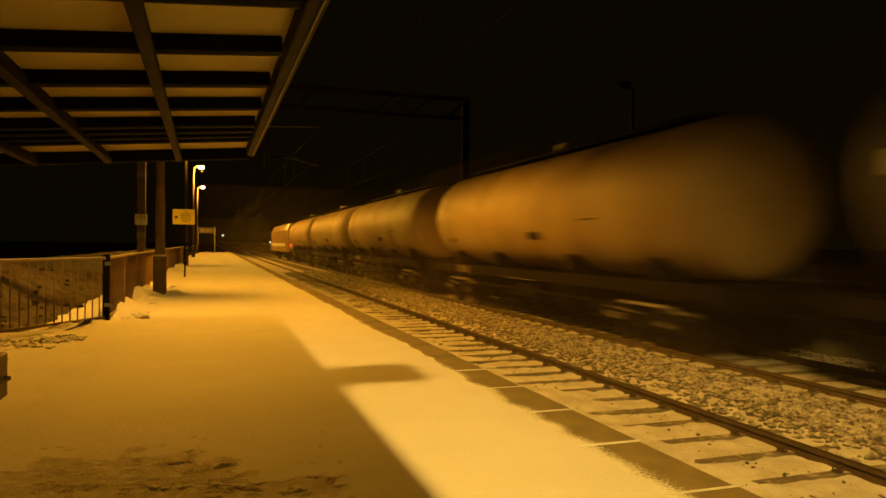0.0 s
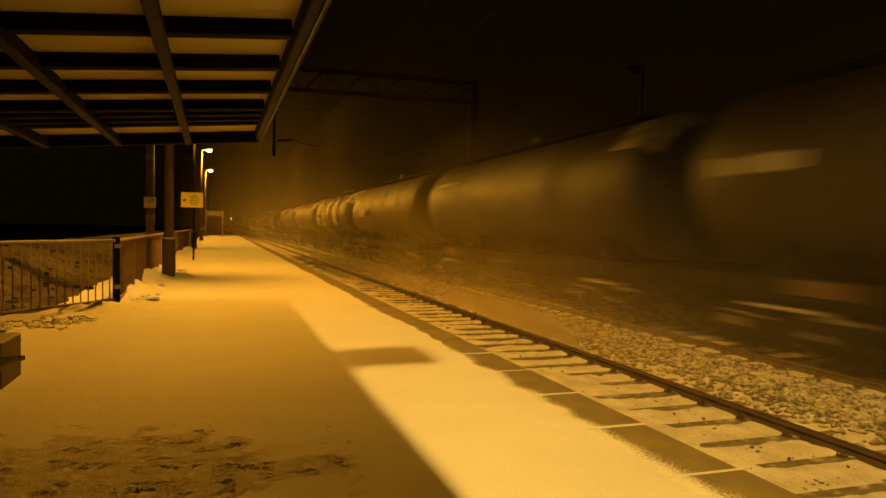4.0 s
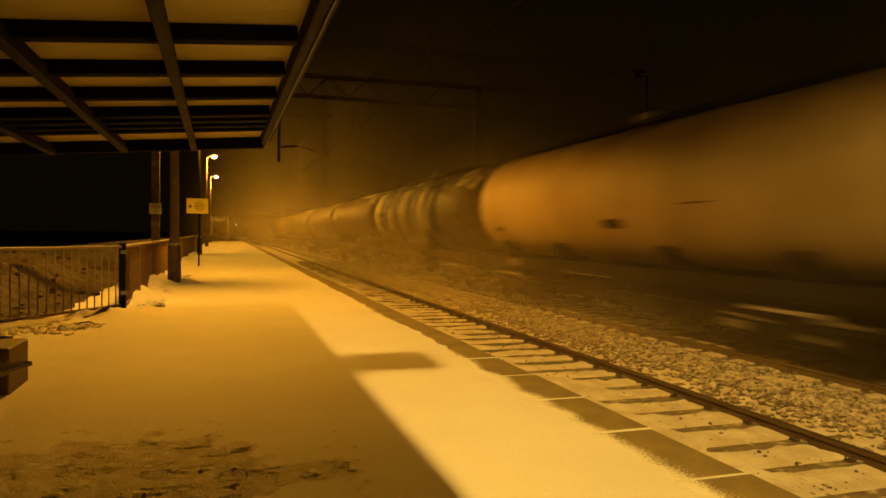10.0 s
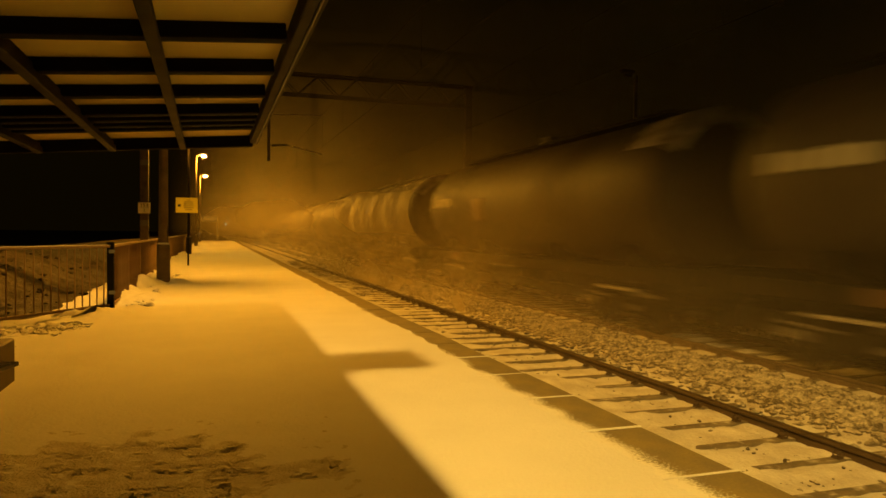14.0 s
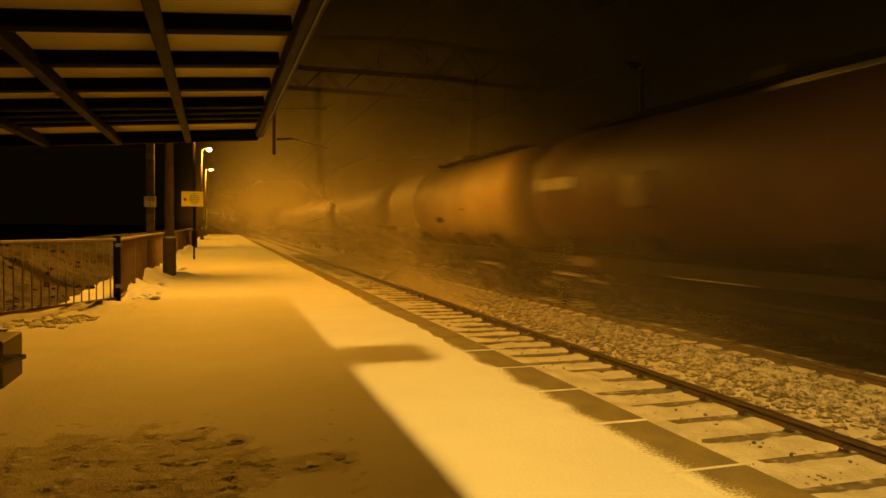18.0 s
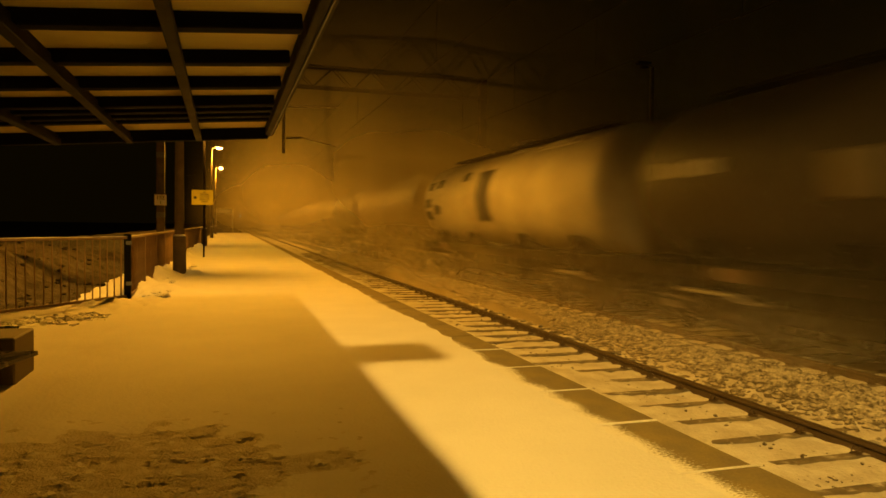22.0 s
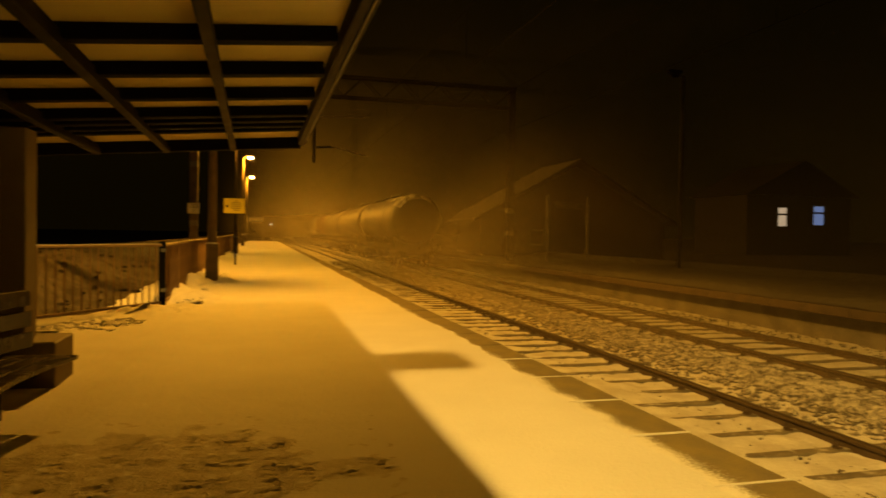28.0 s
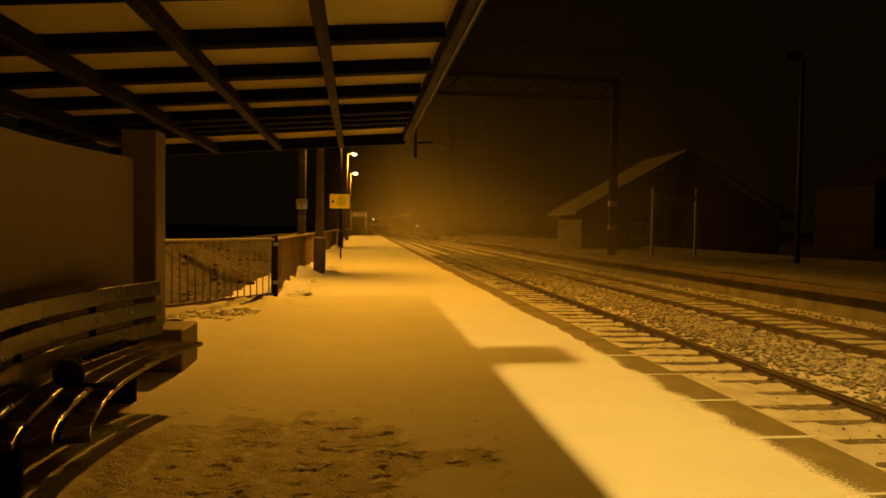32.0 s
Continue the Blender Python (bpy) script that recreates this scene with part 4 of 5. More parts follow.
def tank_body(r, length, ends=0.42, seg=36):
    bm = bmesh.new()
    # from the dished front end to the rear one
    line = [(-ends * (1 - math.cos(math.radians(a))), r * math.sin(math.radians(a)) ** 0.7) for a in (6, 20, 38, 56, 74, 90)]
    pts = line + [(-ends - (length - 2 * ends) * k / 8, r) for k in range(1, 8)]
    pts += [(-length - y, q) for y, q in reversed(line)]
    rings = []
    for y, q in pts:
        rings.append([bm.verts.new((q * math.cos(2 * math.pi * k / seg), y, q * math.sin(2 * math.pi * k / seg))) for k in range(seg)])
    for a, b in zip(rings, rings[1:]):
        for k in range(seg):
            bm.faces.new((a[k], a[(k + 1) % seg], b[(k + 1) % seg], b[k]))
    bm.faces.new(rings[0])
    bm.faces.new(rings[-1][::-1])
    return bm


def shell(r, y0, y1, a0, a1, thick=0.008, both=False):
    """A curved panel on the tank's flanks between two angles above the level."""
    bm = bmesh.new()
    n = 10
    for side in ((1, -1) if both else (-1,)):
        grid = []
        for rr in (r + 0.001, r + thick):
            grid.append([[bm.verts.new((side * rr * math.cos(math.radians(a)), y, rr * math.sin(math.radians(a)))) for y in (y0, y1)] for a in steps(a0, a1, n)])
        for i in range(n):
            bm.faces.new((grid[1][i][0], grid[1][i][1], grid[1][i + 1][1], grid[1][i + 1][0]))
        for j in (0, 1):
            for i in range(n):
                bm.faces.new((grid[0][i][j], grid[1][i][j], grid[1][i + 1][j], grid[0][i + 1][j]))
        for i in (0, n):
            bm.faces.new((grid[0][i][0], grid[0][i][1], grid[1][i][1], grid[1][i][0]))
    return bm


def end_crust(r, length, a0, a1, ends=0.42):
    """Snow blown onto the upper part of the rear tank end."""
    bm = bmesh.new()
    line = [(-ends * (1 - math.cos(math.radians(a))), r * math.sin(math.radians(a)) ** 0.7) for a in (46, 58, 68, 78, 90)] + [(-ends - 0.35, r), (-ends - 0.8, r)]
    grid = [[bm.verts.new(((q + 0.008) * math.cos(math.radians(a)), -length - y - 0.008, (q + 0.008) * math.sin(math.radians(a)))) for a in steps(a0, a1, 14)] for y, q in line]
    for g, h in zip(grid, grid[1:]):
        for k in range(14):
            bm.faces.new((g[k], g[k + 1], h[k + 1], h[k]))
    return bm


def ring(r, y, w=0.09, t=0.03, seg=36):
    bm = bmesh.new()
    prof = [(y - w / 2, r - 0.01), (y - w / 2, r + t), (y + w / 2, r + t), (y + w / 2, r - 0.01)]
    rings = [[bm.verts.new((q * math.cos(2 * math.pi * k / seg), yy, q * math.sin(2 * math.pi * k / seg))) for yy, q in prof] for k in range(seg)]
    for k in range(seg):
        a, b = rings[k], rings[(k + 1) % seg]
        for j in range(3):
            bm.faces.new((a[j], a[j + 1], b[j + 1], b[j]))
    return bm


def wheelset_mesh():
    bm = rod((-1.05, 0, 0.46), (1.05, 0, 0.46), 0.075, seg=10)
    for s in (-1, 1):
        rod((s * 0.70, 0, 0.46), (s * 0.82, 0, 0.46), 0.46, 0.45, 28, bm)
        rod((s * 0.68, 0, 0.46), (s * 0.70, 0, 0.46), 0.485, 0.485, 28, bm)
    return finish("wheelset", bm, FRAME_PAINT)


def bogie_frame_mesh():
    bm = bmesh.new()
    for s in (-1, 1):
        box(s * 0.95 - 0.06, s * 0.95 + 0.06, -1.35, 1.35, 0.56, 0.74, 0.02, bm)
        box(s * 0.95 - 0.07, s * 0.95 + 0.07, -0.5, 0.5, 0.32, 0.60, 0.03, bm)
        for y in (-0.9, 0.9):
            box(s * 1.03 - 0.09, s * 1.03 + 0.09, y - 0.16, y + 0.16, 0.34, 0.62, 0.03, bm)
        for y in (-0.22, 0.0, 0.22):
            rod((s * 0.97, y, 0.36), (s * 0.97, y, 0.62), 0.085, seg=10, bm=bm)
    box(-0.95, 0.95, -0.22, 0.22, 0.60, 0.86, 0.03, bm)
    return finish("bogie_frame", bm, FRAME_PAINT)


def crust_mesh(y0, y1, z0, z1, x):
    """A ragged cake of snow stuck on a bogie's side."""
    bm = box(x - 0.012, x + 0.03, y0, y1, z0, z1, 0.01)
    bmesh.ops.subdivide_edges(bm, edges=bm.edges[:], cuts=2)
    for v in bm.verts:
        v.co.y += bumps(v.co.z * 9, v.co.y * 5, 1.0, 0.10, 3.3)
        v.co.z += bumps(v.co.y * 6, v.co.z * 9, 1.0, 0.045, 6.1)
    return finish("snow_crust", bm, CAKED_SNOW)


WHEELSET, BOGIE_FRAME = wheelset_mesh(), bogie_frame_mesh()
BOGIE_CRUSTS = [crust_mesh(-1.30, -0.35, 0.665, 0.735, -1.03), crust_mesh(0.2, 1.25, 0.60, 0.64, -1.03), crust_mesh(-0.75, -0.40, 0.42, 0.50, -1.07), crust_mesh(0.66, 1.1, 0.44, 0.56, -1.14)]


def buffer_mesh():
    bm = rod((0, 0, 0), (0, 0.42, 0), 0.10, seg=12)
    rod((0, 0.42, 0), (0, 0.62, 0), 0.065, seg=10, bm=bm)
    rod((0, 0.62, 0), (0, 0.66, 0), 0.23, 0.22, 18, bm)
    return finish("buffer", bm, FRAME_PAINT)


BUFFER = buffer_mesh()
WAGON_WORDS = {
    "beige": "pale beige tank wagon with grime and a dark underframe",
    "tan": "dull tan tank wagon with darker patches along its flank",
    "dark": "dark brown tank wagon with a pale plate near one end",
    "olive": "dark olive tank wagon coated in grime",
    "red": "dark red-brown tank wagon with a pale plate",
    "orange": "faded orange tank wagon with a dark stripe",
    "rust": "faded rust-red tank wagon with a small pale plate",
    "grey": "grey-white tank wagon with dark blue marks at one end",
    "blue": "dark blue tank wagon with its sheen painted as a white band",
    "logo": "dark tank wagon with bold white and navy painted shapes",
}


def wagon(kind):
    L, r, zc = TANK_L, TANK_R, TANK_Z
    t = thing("tank_wagon", pose(0, -2000, 0), WAGON_WORDS[kind], "tank wagon", "wagons of the freight train")
    tank = part("tank", tank_body(r, L), TANK[kind], t, smooth=True)
    tank.location = (0, 0, zc)
    ribs = {"beige": (-1.4, -4.1, -6.7, -9.3, -11.9), "tan": (-2.6, -5.2, -7.8, -10.4), "dark": (-3.2, -10.0), "olive": (-3.3, -9.9), "grey": (-8.0,)}.get(kind, (-3.4, -9.8))
    for y in ribs:
        part("rib", ring(r, y, 0.10 if kind != "beige" else 0.16, 0.016), TANK[kind], tank, smooth=False)
    if kind == "logo":
        marks = [(-0.35, -2.35, -33, 48, WHITE_PAINT), (-2.35, -3.1, -33, 44, NAVY_PAINT), (-3.1, -4.5, -33, 44, WHITE_PAINT), (-4.5, -5.1, -33, 44, NAVY_PAINT), (-5.1, -7.1, -33, 26, TANK["tan"]), (-5.1, -7.1, 27, 42, WHITE_PAINT), (-7.1, -8.0, -33, 44, NAVY_PAINT), (-8.0, -9.4, -33, 42, WHITE_PAINT), (-9.4, -10.4, -33, 40, NAVY_PAINT)]
        for y0, y1, a0, a1, m in marks:
            part("painted_panel", shell(r, y0, y1, a0, a1), m, tank, "pale painted shape" if m is WHITE_PAINT else "dark painted shape")
        for y0, y1, a0, a1 in ((-0.9, -2.35, -4, 4), (-1.4, -2.0, -30, -12), (-3.1, -3.7, 12, 40)):
            part("painted_panel", shell(r + 0.009, y0, y1, a0, a1), NAVY_PAINT, tank, "dark painted shape")
        part("painted_panel", shell(r + 0.009, -3.2, -4.35, -18, -4), TANK["beige"], tank, "pale painted shape")
        for k in range(6):
            part("painted_panel", shell(r, -1.0 - 1.7 * k, -1.8 - 1.7 * k, 52, 66), WHITE_PAINT if k % 2 else NAVY_PAINT, tank, "small painted patch")
    elif kind == "grey":
        for k, (y, a) in enumerate(((-0.6, 18), (-0.6, -8), (-0.6, -26), (-1.7, 20), (-1.7, -18), (-4.4, 24))):
            part("painted_panel", shell(r, y, y - 0.65, a, a + 13), NAVY_PAINT, tank, "dark blue square mark")
        part("painted_panel", shell(r, -6.0, -7.1, -30, 34), NAVY_PAINT, tank, "dark blue broad mark")
    elif kind == "orange":
        part("painted_panel", shell(r, -0.6, -11.5, 8, 11), NAVY_PAINT, tank, "thin dark stripe")
        part("painted_panel", shell(r, -0.9, -12.2, -32, 6), TANK["tan"], tank, "faded paler lower flank")
        for y, w, a0, a1 in ((-4.2, 0.9, -32, 2), (-6.6, 0.5, -20, 6), (-7.9, 1.1, -32, -4), (-10.6, 0.7, -28, 5)):
            part("painted_panel", shell(r + 0.009, y, y - w, a0, a1), TANK["dark"], tank, "dark grimy patch")
    elif kind == "blue":
        # the shiny streak on the flank, painted white
        part("painted_panel", shell(r, -1.0, -3.0, 22, 28), WHITE_PAINT, tank, "narrow white band painted for the tank's sheen")
    elif kind == "tan":
        part("painted_panel", shell(r, -2.0, -5.0, -12, 2), TANK["beige"], tank, "pale faded patch")
        part("painted_panel", shell(r + 0.009, -3.6, -4.6, -10, 0), NAVY_PAINT, tank, "dark block of print")
    if kind in ("dark", "red", "rust", "olive", "orange"):
        for k in range(6):
            part("plate", shell(r, -0.75 - 0.29 * k, -0.97 - 0.29 * k, -1 + k % 2, 11 - k % 3), WHITE_PAINT, tank, "pale block of lettering")
        part("plate", shell(r, -4.4, -5.2, -20, 6) if kind != "olive" else shell(r, -8, -8.6, -20, 6), TANK["tan"], tank, "dull plate")
    if kind == "beige":
        part("print_bar", shell(r, -7.0, -7.6, -30, -22), FRAME_PAINT, tank, "dark block of print")
        part("print_bar", shell(r, -9.6, -10.2, -13, -12), FRAME_PAINT, tank, "dark line of print")
        part("print_bar", shell(r, -1.2, -1.7, -32, -27), FRAME_PAINT, tank, "dark line of print")
    if kind not in ("beige", "tan", "grey"):
        part("snow_crust", end_crust(r, L, 48, 150), TOP_SNOW, tank, "snow plastered on the rear end", smooth=True)
    if kind in ("red", "grey", "olive"):
        for k, (y0, y1, a0, a1) in enumerate(((-7.2, -9.6, 58, 80), (-9.5, -12.6, 50, 84))):
            part("snow_crust", shell(r, y0, y1, a0, a1, 0.02), TOP_SNOW, tank, "streaky snow lying on the tank's shoulder", smooth=True)
    # top gear
    part("walkway", box(-0.42, 0.42, -L + 1.2, -1.2, zc + r + 0.03, zc + r + 0.06), DARK_STEEL, t, "dark metal roof walkway")
    part("walkway_rail", box(-0.44, -0.42, -L + 1.2, -1.2, zc + r + 0.061, zc + r + 0.085), FRAME_PAINT, t, "dark walkway edge strip")
    part("manhole", rod((0, -L / 2, zc + r - 0.05), (0, -L / 2, zc + r + 0.28), 0.3, 0.28, 16), TANK[kind], t, smooth=False)
    for y in (-L + 0.35, -0.2):
        for x in (0.55, 0.95):
            part("ladder_rail", rod((x, y, 1.2), (x, y + (0.25 if y < -5 else -0.25), zc + r * 0.75), 0.02, seg=6), GALVANISED, t)
    # frame
    for x in (-1.22, 1.22):
        part("sole_bar", box(x - 0.06, x + 0.06, -L - 0.06, 0.06, 0.98, 1.22, 0.01), FRAME_PAINT, t)
    # block in place of brake gear, added so the shaded gap stays black
    part("gap_block", box(-0.78, 0.78, -L + 3.3, -3.3, 0.40, 1.0, 0.05), FRAME_PAINT, t, "dark block for brake gear, added to blacken the gap")
    part("underframe", box(-0.63, 0.63, -L - 0.05, 0.05, 0.72, 0.98, 0.02), FRAME_PAINT, t, "dark steel underframe")
    for y in (-L / 2 - 2.2, -L / 2 + 2.2):
        part("hanger", box(-1.2, 1.2, y - 0.05, y + 0.05, 0.40, 0.98, 0.01), FRAME_PAINT, t, "steel cross hanger")
    part("side_pipe", rod((-1.12, -L + 3.4, 0.72), (-1.12, -3.4, 0.72), 0.035, seg=8), FRAME_PAINT, t, "long brake pipe")
    for y, s in ((0.15, 1), (-L - 0.15, -1)):
        part("headstock", box(-1.3, 1.3, y - 0.08, y + 0.08, 0.85, 1.25, 0.012), FRAME_PAINT, t)
        for x in (-0.875, 0.875):
            b = part("buffer", BUFFER, None, t)
            b.matrix_basis = pose(x, y, 1.06, 0, 0, 0 if s > 0 else 180)
        part("coupling", box(-0.08, 0.08, min(y, y + s * 0.7), max(y, y + s * 0.7), 0.95, 1.1, 0.02), FRAME_PAINT, t)
    for y in (-1.6, -4.6, -L + 4.6, -L + 1.6):
        part("saddle", box(-1.1, 1.1, y - 0.12, y + 0.12, 1.2, 1.62, 0.02), FRAME_PAINT, t)
    part("brake_tank", rod((0.5, -L / 2 - 1.0, 0.75), (0.5, -L / 2 + 1.0, 0.75), 0.22, seg=14), FRAME_PAINT, t)
    part("valve_box", box(-1.15, -0.7, -L / 2 - 0.5, -L / 2 + 0.5, 0.55, 0.94, 0.02), FRAME_PAINT, t)
    part("side_plate", box(-1.30, -1.284, -3.1, -2.2, 1.0, 1.2), TANK["orange"], t, "small orange plate")
    part("snow_crust", box(-1.293, -1.281, -7.4, -5.6, 0.985, 0.997, 0.003), DUST_SNOW, t, "snow stuck along the frame")
    part("snow_crust", box(-1.16, -0.9, -2.5, -1.2, 0.75, 0.80, 0.01), DUST_SNOW, t, "snow stuck on the bogie")
    part("snow_crust", box(-1.16, -0.9, -L + 1.2, -L + 2.5, 0.75, 0.80, 0.01), DUST_SNOW, t, "snow stuck on the bogie")
    for y in (-1.85, -L + 1.85):
        b = part("bogie", BOGIE_FRAME, None, t)
        b.location = (0, y, 0)
        for d in (-0.9, 0.9):
            part("wheelset", WHEELSET, None, b).location = (0, d, 0)
        for crust in BOGIE_CRUSTS:
            part("snow_crust", crust, None, b, "caked snow on the bogie side")
    return t


def locomotive():
    t = thing("locomotive", pose(0, -2000, 0), "pale boxy electric locomotive heading the freight train", "locomotive")
    L = 18.0
    bm = bmesh.new()
    prof = [(-1.48, 0.95), (1.48, 0.95), (1.48, 3.1), (1.15, 3.75), (-1.15, 3.75), (-1.48, 3.1)]
    ys = [(0.0, 0.92), (-0.5, 1.0), (-L + 0.5, 1.0), (-L, 0.92)]
    rings = [[bm.verts.new((x * f, y, z)) for x, z in prof] for y, f in ys]
    for a, b in zip(rings, rings[1:]):
        for k in range(6):
            bm.faces.new((a[k], a[(k + 1) % 6], b[(k + 1) % 6], b[k]))
    bm.faces.new(rings[0])
    bm.faces.new(rings[-1][::-1])
    body = part("body", bm, LOCO_PAINT, t)
    for y, s in ((-L, -1), (0.0, 1)):
        for x in (-0.62, 0.62):
            part("windscreen", box(x - 0.5, x + 0.5, y - 0.02, y + 0.02, 2.35, 3.0, 0.01), GLASS_DARK, body)
    for x in (-1.0, 1.0):
        part("tail_lamp", rod((x, -L - 0.06, 1.6), (x, -L + 0.02, 1.6), 0.09, seg=10), RED_GLOW, body, "small red lamp")
    part("white_band", box(-1.5, -1.483, -L + 1, -1, 1.5, 1.8), SIGN_WHITE, body, "pale side band")
    part("pantograph", rod((-0.6, -5, 3.75), (0.6, -4, 5.2), 0.03, seg=6), DARK_STEEL, t)
    part("roof_gear", box(-0.8, 0.8, -13, -5, 3.76, 4.0, 0.05), DARK_STEEL, t)
    for y in (-4.0, -L + 4.0):
        b = part("bogie", BOGIE_FRAME, None, t)
        b.location = (0, y, 0)
        for d in (-0.9, 0.9):
            part("wheelset", WHEELSET, None, b).location = (0, d, 0)
    part("underframe", box(-1.35, 1.35, -L + 0.2, -0.2, 0.75, 0.94, 0.02), FRAME_PAINT, t)
    return t


# leading end of each tank at the start, and its kind
ORDER = [(67.6, "beige"), (52.7, "beige"), (37.6, "beige"), (22.0, "beige"), (6.3, "dark"), (-9.3, "dark"), (-24.6, "dark"), (-40.5, "logo"), (-55.5, "tan"),
         (-70.2, "blue"), (-84.6, "dark"), (-99.0, "red"), (-113.3, "logo"), (-127.9, "beige"), (-143.3, "logo"), (-158.1, "olive"), (-173.0, "orange"),
         (-186.9, "red"), (-201.3, "logo"), (-215.9, "beige"), (-230.9, "logo"), (-245.6, "dark"), (-260.7, "logo"), (-275.4, "olive"), (-291.0, "logo"),
         (-306.0, "dark"), (-320.8, "dark"), (-335.0, "logo"), (-349.2, "olive"), (-363.5, "dark"), (-378.0, "dark"), (-393.1, "beige"), (-407.6, "red"),
         (-420.6, "tan"), (-433.8, "logo"), (-448.4, "logo"), (-462.7, "dark"), (-477.0, "red"), (-491.4, "grey"), (-505.8, "dark"), (-521.0, "logo"),
         (-536.0, "dark"), (-550.4, "grey"), (-564.9, "rust"), (-578.6, "dark"), (-592.9, "dark"), (-607.3, "olive")]
TRAIN = []
made = {}
for y, kind in ORDER:
    if kind not in made:
        made[kind] = wagon(kind)
        TRAIN.append((made[kind], y))
    else:
        TRAIN.append((copy_thing(made[kind], pose(TRACK_FAR, y, RAIL_TOP)), y))
loco = locomotive()
TRAIN.append((loco, 87.5))


# ---- drifting snow dust raised by the train ----
FLAKE = translucent("snow_flake", (0.88, 0.88, 0.88), 0.5)
DRIFTS = []


def dust(count, seed, label, near, far, centre, spread, rise):
    """A cloud of tiny snow crystals over the tracks, thinning upwards, coarser where it is seen from afar."""
    rng = np.random.default_rng(seed)
    u = rng.random(count)
    y = 1.0 / (1.0 / near + u * (1.0 / far - 1.0 / near))
    x = rng.normal(centre, spread, count) - 0.03 * np.maximum(y - 30, 0)
    rim = 0.8 - 0.08 * np.maximum(y - 25, 0) + np.abs(rng.normal(0, 0.04, count)) * y
    x = np.where(x < rim, 2 * rim - x, x)
    z = RAIL_TOP - 0.1 + rng.exponential(1.0, count) * rise * (0.45 + np.maximum(y, 12) / 60)
    # billows: denser and thinner places along the line
    bill = np.sin(y * 0.55 + seed) + np.sin(x * 0.9 + y * 0.21 + 2 * seed) + np.sin(z * 1.1 + y * 0.33)
    keep = rng.random(count) < np.clip(0.55 + 0.22 * bill, 0.12, 1.0)
    # none along the row of lamp heads
    keep &= (x + 0.7) ** 2 + (z - 6.5) ** 2 > 2.2 ** 2
    c = np.stack([x, y, z], 1)[keep]
    n = len(c)
    size = (0.00032 * c[:, 1] * (0.5 + rng.random(n)))[:, None, None]
    tri = rng.normal(size=(n, 3, 3))
    tri /= np.linalg.norm(tri, axis=2, keepdims=True)
    v = c[:, None, :] + tri * size
    me = bpy.data.meshes.new("blown_snow")
    me.vertices.add(n * 3)
    me.vertices.foreach_set("co", v.reshape(-1).astype(np.float32))
    me.loops.add(n * 3)
    me.loops.foreach_set("vertex_index", np.arange(n * 3, dtype=np.int32))
    me.polygons.add(n)
    me.polygons.foreach_set("loop_start", np.arange(0, n * 3, 3, dtype=np.int32))
    me.update()
    me.materials.append(FLAKE)
    return solid("blown_snow", me, None, label, "blown snow", kind="stuff")


DRIFTS.append((dust(700000, 3, "low cloud of snow dust whirling along the wheels", 11.0, 110.0, 7.0, 1.7, 0.85), 0.0))


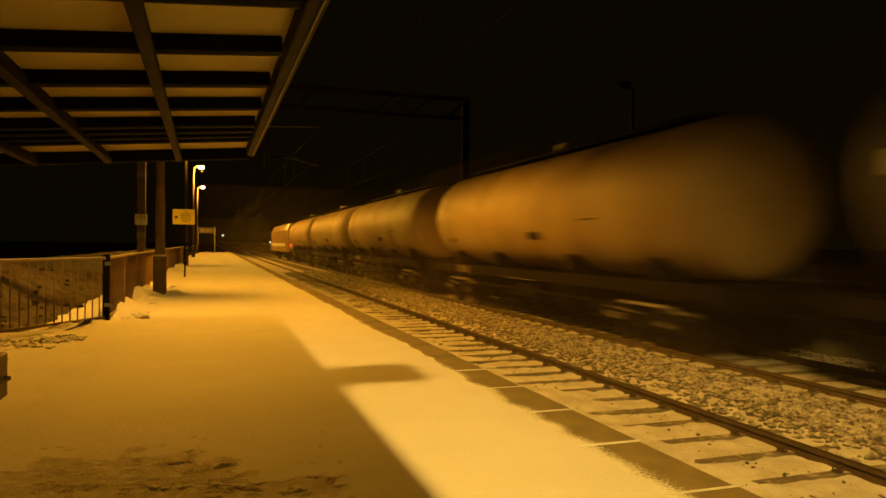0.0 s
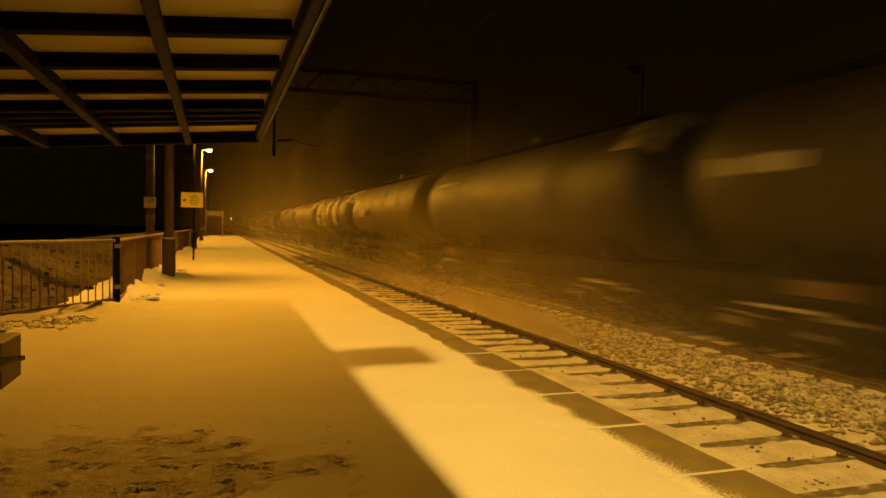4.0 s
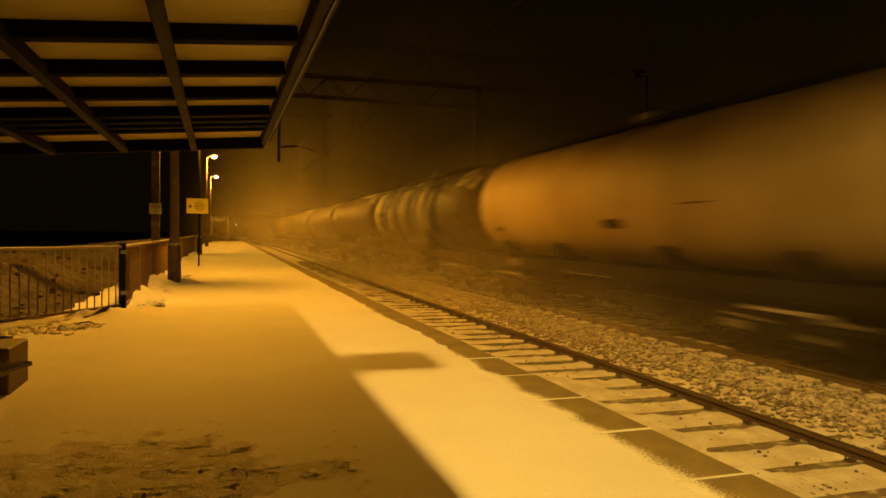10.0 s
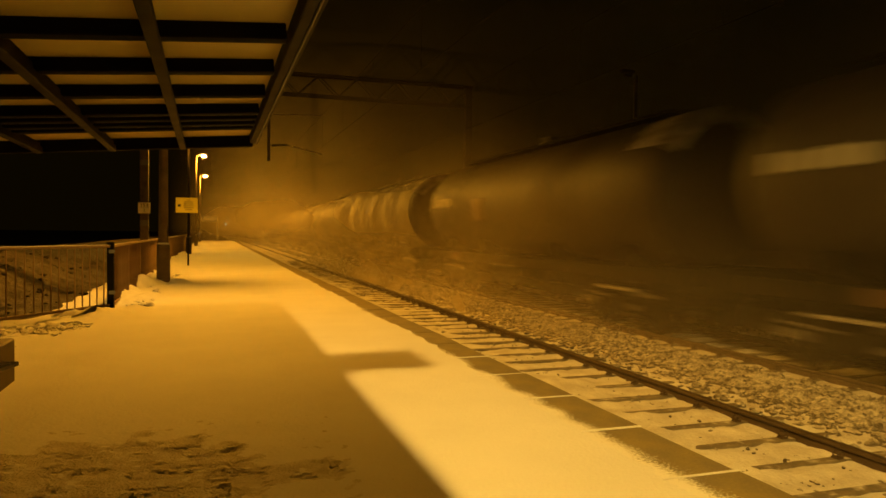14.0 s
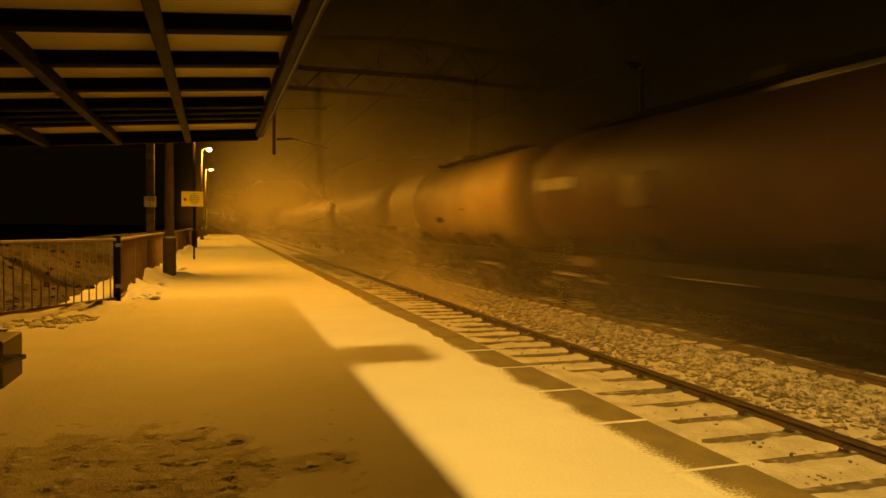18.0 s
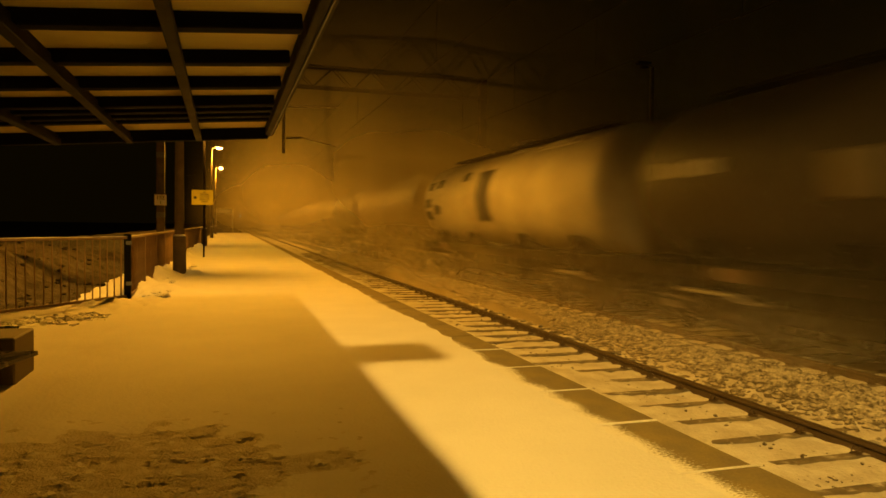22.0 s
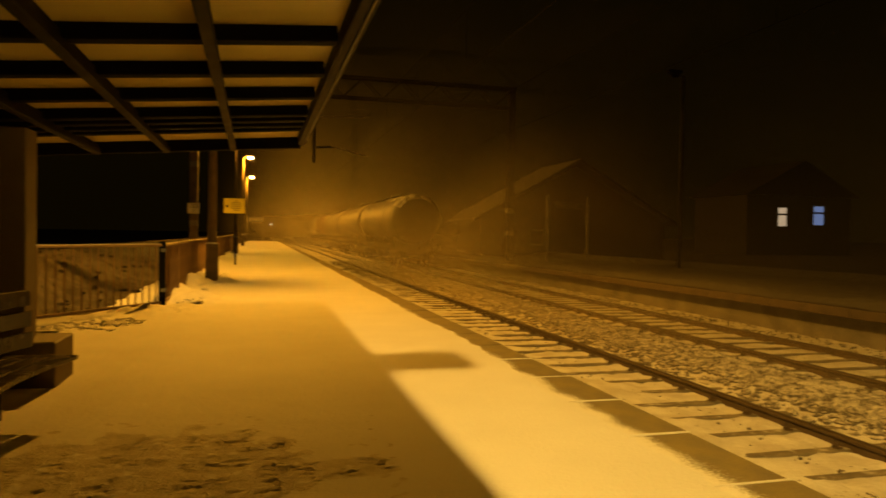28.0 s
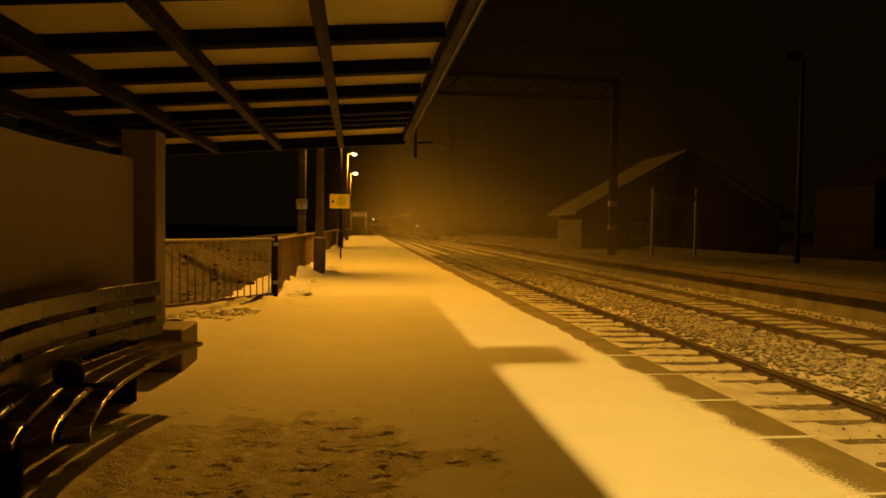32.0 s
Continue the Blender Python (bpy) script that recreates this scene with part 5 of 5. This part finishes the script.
def veil_material(name, least, peak, low, high, rising, falling, size, across=False):
    """Airborne powder so fine that it only thins the view: dense near the rails, thinning upwards, taller further along the line."""
    m = bpy.data.materials.new(name)
    m.use_nodes = True
    n, l = m.node_tree.nodes, m.node_tree.links
    n.remove(n["Principled BSDF"])

    def maths(kind, a, b=None):
        o = n.new("ShaderNodeMath")
        o.operation = kind
        for i, v in enumerate((a, b)):
            if isinstance(v, (int, float)):
                o.inputs[i].default_value = v
            elif v is not None:
                l.new(v, o.inputs[i])
        return o.outputs[0]

    def ranged(value, a0, a1, b0, b1):
        o = n.new("ShaderNodeMapRange")
        for key, v in zip(("From Min", "From Max", "To Min", "To Max"), (a0, a1, b0, b1)):
            o.inputs[key].default_value = v
        l.new(value, o.inputs["Value"])
        return o.outputs["Result"]
    co, geo = n.new("ShaderNodeTexCoord"), n.new("ShaderNodeNewGeometry")
    own, place = n.new("ShaderNodeSeparateXYZ"), n.new("ShaderNodeSeparateXYZ")
    l.new(co.outputs["Object"], own.inputs[0])
    l.new(geo.outputs["Position"], place.inputs[0])
    stretch, billow = n.new("ShaderNodeMapping"), n.new("ShaderNodeTexNoise")
    stretch.inputs["Scale"].default_value = (size, size if across else size * 0.25, size)
    billow.inputs["Scale"].default_value, billow.inputs["Detail"].default_value, billow.inputs["Roughness"].default_value = 1.0, 3, 0.5
    l.new(co.outputs["Object"], stretch.inputs["Vector"])
    l.new(stretch.outputs["Vector"], billow.inputs["Vector"])
    run = own.outputs["X"] if across else place.outputs["Y"]
    tall = ranged(place.outputs["Y"], 6, 60, low, high)
    rise = maths("MAXIMUM", maths("SUBTRACT", own.outputs["Z"], RAIL_TOP), 0.0)
    thin = maths("EXPONENT", maths("MULTIPLY", maths("DIVIDE", rise, tall), -1.0))
    share = maths("MULTIPLY", maths("MULTIPLY", ranged(billow.outputs["Fac"], 0.32, 0.68, least, peak), thin), maths("MULTIPLY", ranged(run, *rising, 0.0, 1.0), ranged(run, *falling, 1.0, 0.0)))
    if across:
        # thinner again where it meets the ground
        share = maths("MULTIPLY", share, ranged(place.outputs["Z"], RAIL_TOP, RAIL_TOP + 3.0, 0.2, 1.0))
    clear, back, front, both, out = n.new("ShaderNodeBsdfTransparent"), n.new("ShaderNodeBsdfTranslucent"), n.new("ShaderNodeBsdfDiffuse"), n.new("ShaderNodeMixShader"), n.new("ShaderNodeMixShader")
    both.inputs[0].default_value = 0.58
    # the warm tint puts the lamps' orange light into the powder's colour
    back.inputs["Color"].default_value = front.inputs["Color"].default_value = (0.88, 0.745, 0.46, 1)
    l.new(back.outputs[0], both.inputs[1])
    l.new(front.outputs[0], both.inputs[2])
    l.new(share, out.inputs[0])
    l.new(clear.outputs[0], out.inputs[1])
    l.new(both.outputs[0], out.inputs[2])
    l.new(out.outputs[0], n["Material Output"].inputs[0])
    return m


def veil(x, y0, y1, top, mat, seed, label, wave=0.2):
    """A billowing curtain of powder along the line."""
    ys, zs = steps(y0, y1, int((y1 - y0) / 1.2)), steps(RAIL_TOP - 0.12, top, 14)
    bm = bmesh.new()
    rows = [[bm.verts.new((x + bumps(y * 0.3, z, 3.0, wave, seed), y, z)) for z in zs] for y in ys]
    for a, b in zip(rows, rows[1:]):
        for k in range(len(zs) - 1):
            bm.faces.new((a[k], a[k + 1], b[k + 1], b[k]))
    return solid("blown_snow", bm, mat, label, "blown snow", kind="stuff", smooth=True)


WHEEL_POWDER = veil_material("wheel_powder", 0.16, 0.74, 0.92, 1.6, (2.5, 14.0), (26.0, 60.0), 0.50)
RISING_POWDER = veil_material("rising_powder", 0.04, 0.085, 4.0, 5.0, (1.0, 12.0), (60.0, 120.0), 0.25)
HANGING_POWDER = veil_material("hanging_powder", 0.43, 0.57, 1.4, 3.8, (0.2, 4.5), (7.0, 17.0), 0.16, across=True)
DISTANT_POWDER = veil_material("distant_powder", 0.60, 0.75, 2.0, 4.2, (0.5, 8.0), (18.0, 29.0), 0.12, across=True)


def cross_veil(y, width, seed, mat):
    """A bank of hanging powder across both tracks."""
    xs, zs = steps(0.0, width, 24), steps(RAIL_TOP - 7.0, 13.0, 22)
    bm = bmesh.new()
    rows = [[bm.verts.new((x, y + bumps(x, z, 4.0, 1.0, seed), z)) for z in zs] for x in xs]
    for a, b in zip(rows, rows[1:]):
        for k in range(len(zs) - 1):
            bm.faces.new((a[k], b[k], b[k + 1], a[k + 1]))
    return solid("blown_snow", bm, mat, "bank of fine snow hanging over the tracks", "blown snow", kind="stuff", smooth=True)


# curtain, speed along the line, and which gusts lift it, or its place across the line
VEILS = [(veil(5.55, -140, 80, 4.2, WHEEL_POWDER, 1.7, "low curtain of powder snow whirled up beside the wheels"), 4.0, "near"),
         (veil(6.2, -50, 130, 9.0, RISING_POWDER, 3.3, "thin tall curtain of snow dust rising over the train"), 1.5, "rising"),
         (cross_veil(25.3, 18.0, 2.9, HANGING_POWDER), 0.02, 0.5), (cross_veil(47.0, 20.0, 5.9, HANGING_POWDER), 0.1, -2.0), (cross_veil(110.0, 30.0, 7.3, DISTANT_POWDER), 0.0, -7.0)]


# ---- what moves ----
def motions():
    for w, y in TRAIN:
        walk(w, [(t, pose(TRACK_FAR, y + SPEED * t, RAIL_TOP)) for t in (-2, -1, 0, 8, 16, 24, 32, 33, 34)])
    # the dust is whirled up by the first wagons, drifts with the train and settles after it
    lifts = ((0, -6.0), (0.5, -4.8), (1, -3.6), (2, -1.9), (3, -0.9), (4, -0.3), (6, 0), (10, 0), (14, 0), (18, 0.1), (20, 0.15), (22, 0.25), (23.5, 0.25), (25, 0.15), (27, 0), (28, -0.6), (29, -1.5), (30, -2.2), (32, -3.2))
    whirl = 10.0
    for ob, lag in DRIFTS:
        rows = []
        for k in range(-16, 530):
            t = k / 16
            after = max(i for i, row in enumerate(lifts) if row[0] <= max(t, 0))
            (t0, l0), (t1, l1) = lifts[after], lifts[min(after + 1, len(lifts) - 1)]
            lift = l0 + (l1 - l0) * min(1.0, max(0.0, (t - t0) / max(t1 - t0, 0.01)))
            near = -6.0 * math.exp(-((t - 22.5) / 4.0) ** 2)
            flat = 0.25 if lag == 0 else 0.65
            rows.append((t, pose(0.7 * math.sin(t * whirl + lag), 0.12 * t - 2 + near + 0.4 * math.sin(t * 2.3 + lag), flat * math.cos(t * whirl + lag) + lift * (0.42 if lag == 0 else 1.9))))
        walk(ob, rows)
    # gusts beside the wheels, and the haze further along that outlasts the train
    gusts = {"near": ((-1, -1.3), (0, -1.0), (0.5, -0.4), (1.4, 0.0), (2.1, -0.5), (2.9, 0.0), (3.5, -0.1), (5.5, -0.4), (6.2, 0.5), (6.9, -0.7), (7.6, 0.1), (8.3, -0.5), (9.0, -0.3), (9.7, -0.7),
                      (10.4, -0.4), (11.8, -0.2), (12.6, 0.2), (13.3, -0.2), (14.5, 0.2), (16.5, 0.1), (17.5, -0.4), (18.5, -0.2), (20.5, -0.3), (21.5, -0.6), (22.6, 0.4), (23.6, 0.1), (25.0, -0.2), (26.5, -0.3), (28, -0.7), (29, -1.8), (30, -2.6), (33, -3.6)),
             "rising": ((-1, -9.0), (0, -8.0), (1, -5.0), (2, -3.0), (3, -1.5), (5, -0.5), (6, 0.0), (20, 0.3), (25, 0.4), (27, -0.6), (28, -2.0), (29, -4.0), (30, -6.0), (33, -9.0)),
             "far": ((-1, -9.0), (0, -8.0), (1, -5.5), (2, -3.6), (3, -2.2), (4, -1.2), (6, 1.0), (10, 1.5), (14, 2.4), (18, 3.4), (20, 3.8), (22, 4.4), (25, 4.6), (27, 2.6), (28, 1.2), (30, 0.1), (32, -0.4), (33, -0.6))}
    for ob, pace, which in VEILS:
        aside, lifts = (0, gusts[which]) if which in gusts else (which, gusts["far"])
        walk(ob, [(t, pose(aside, pace * t, lift)) for t, lift in lifts])


motions()
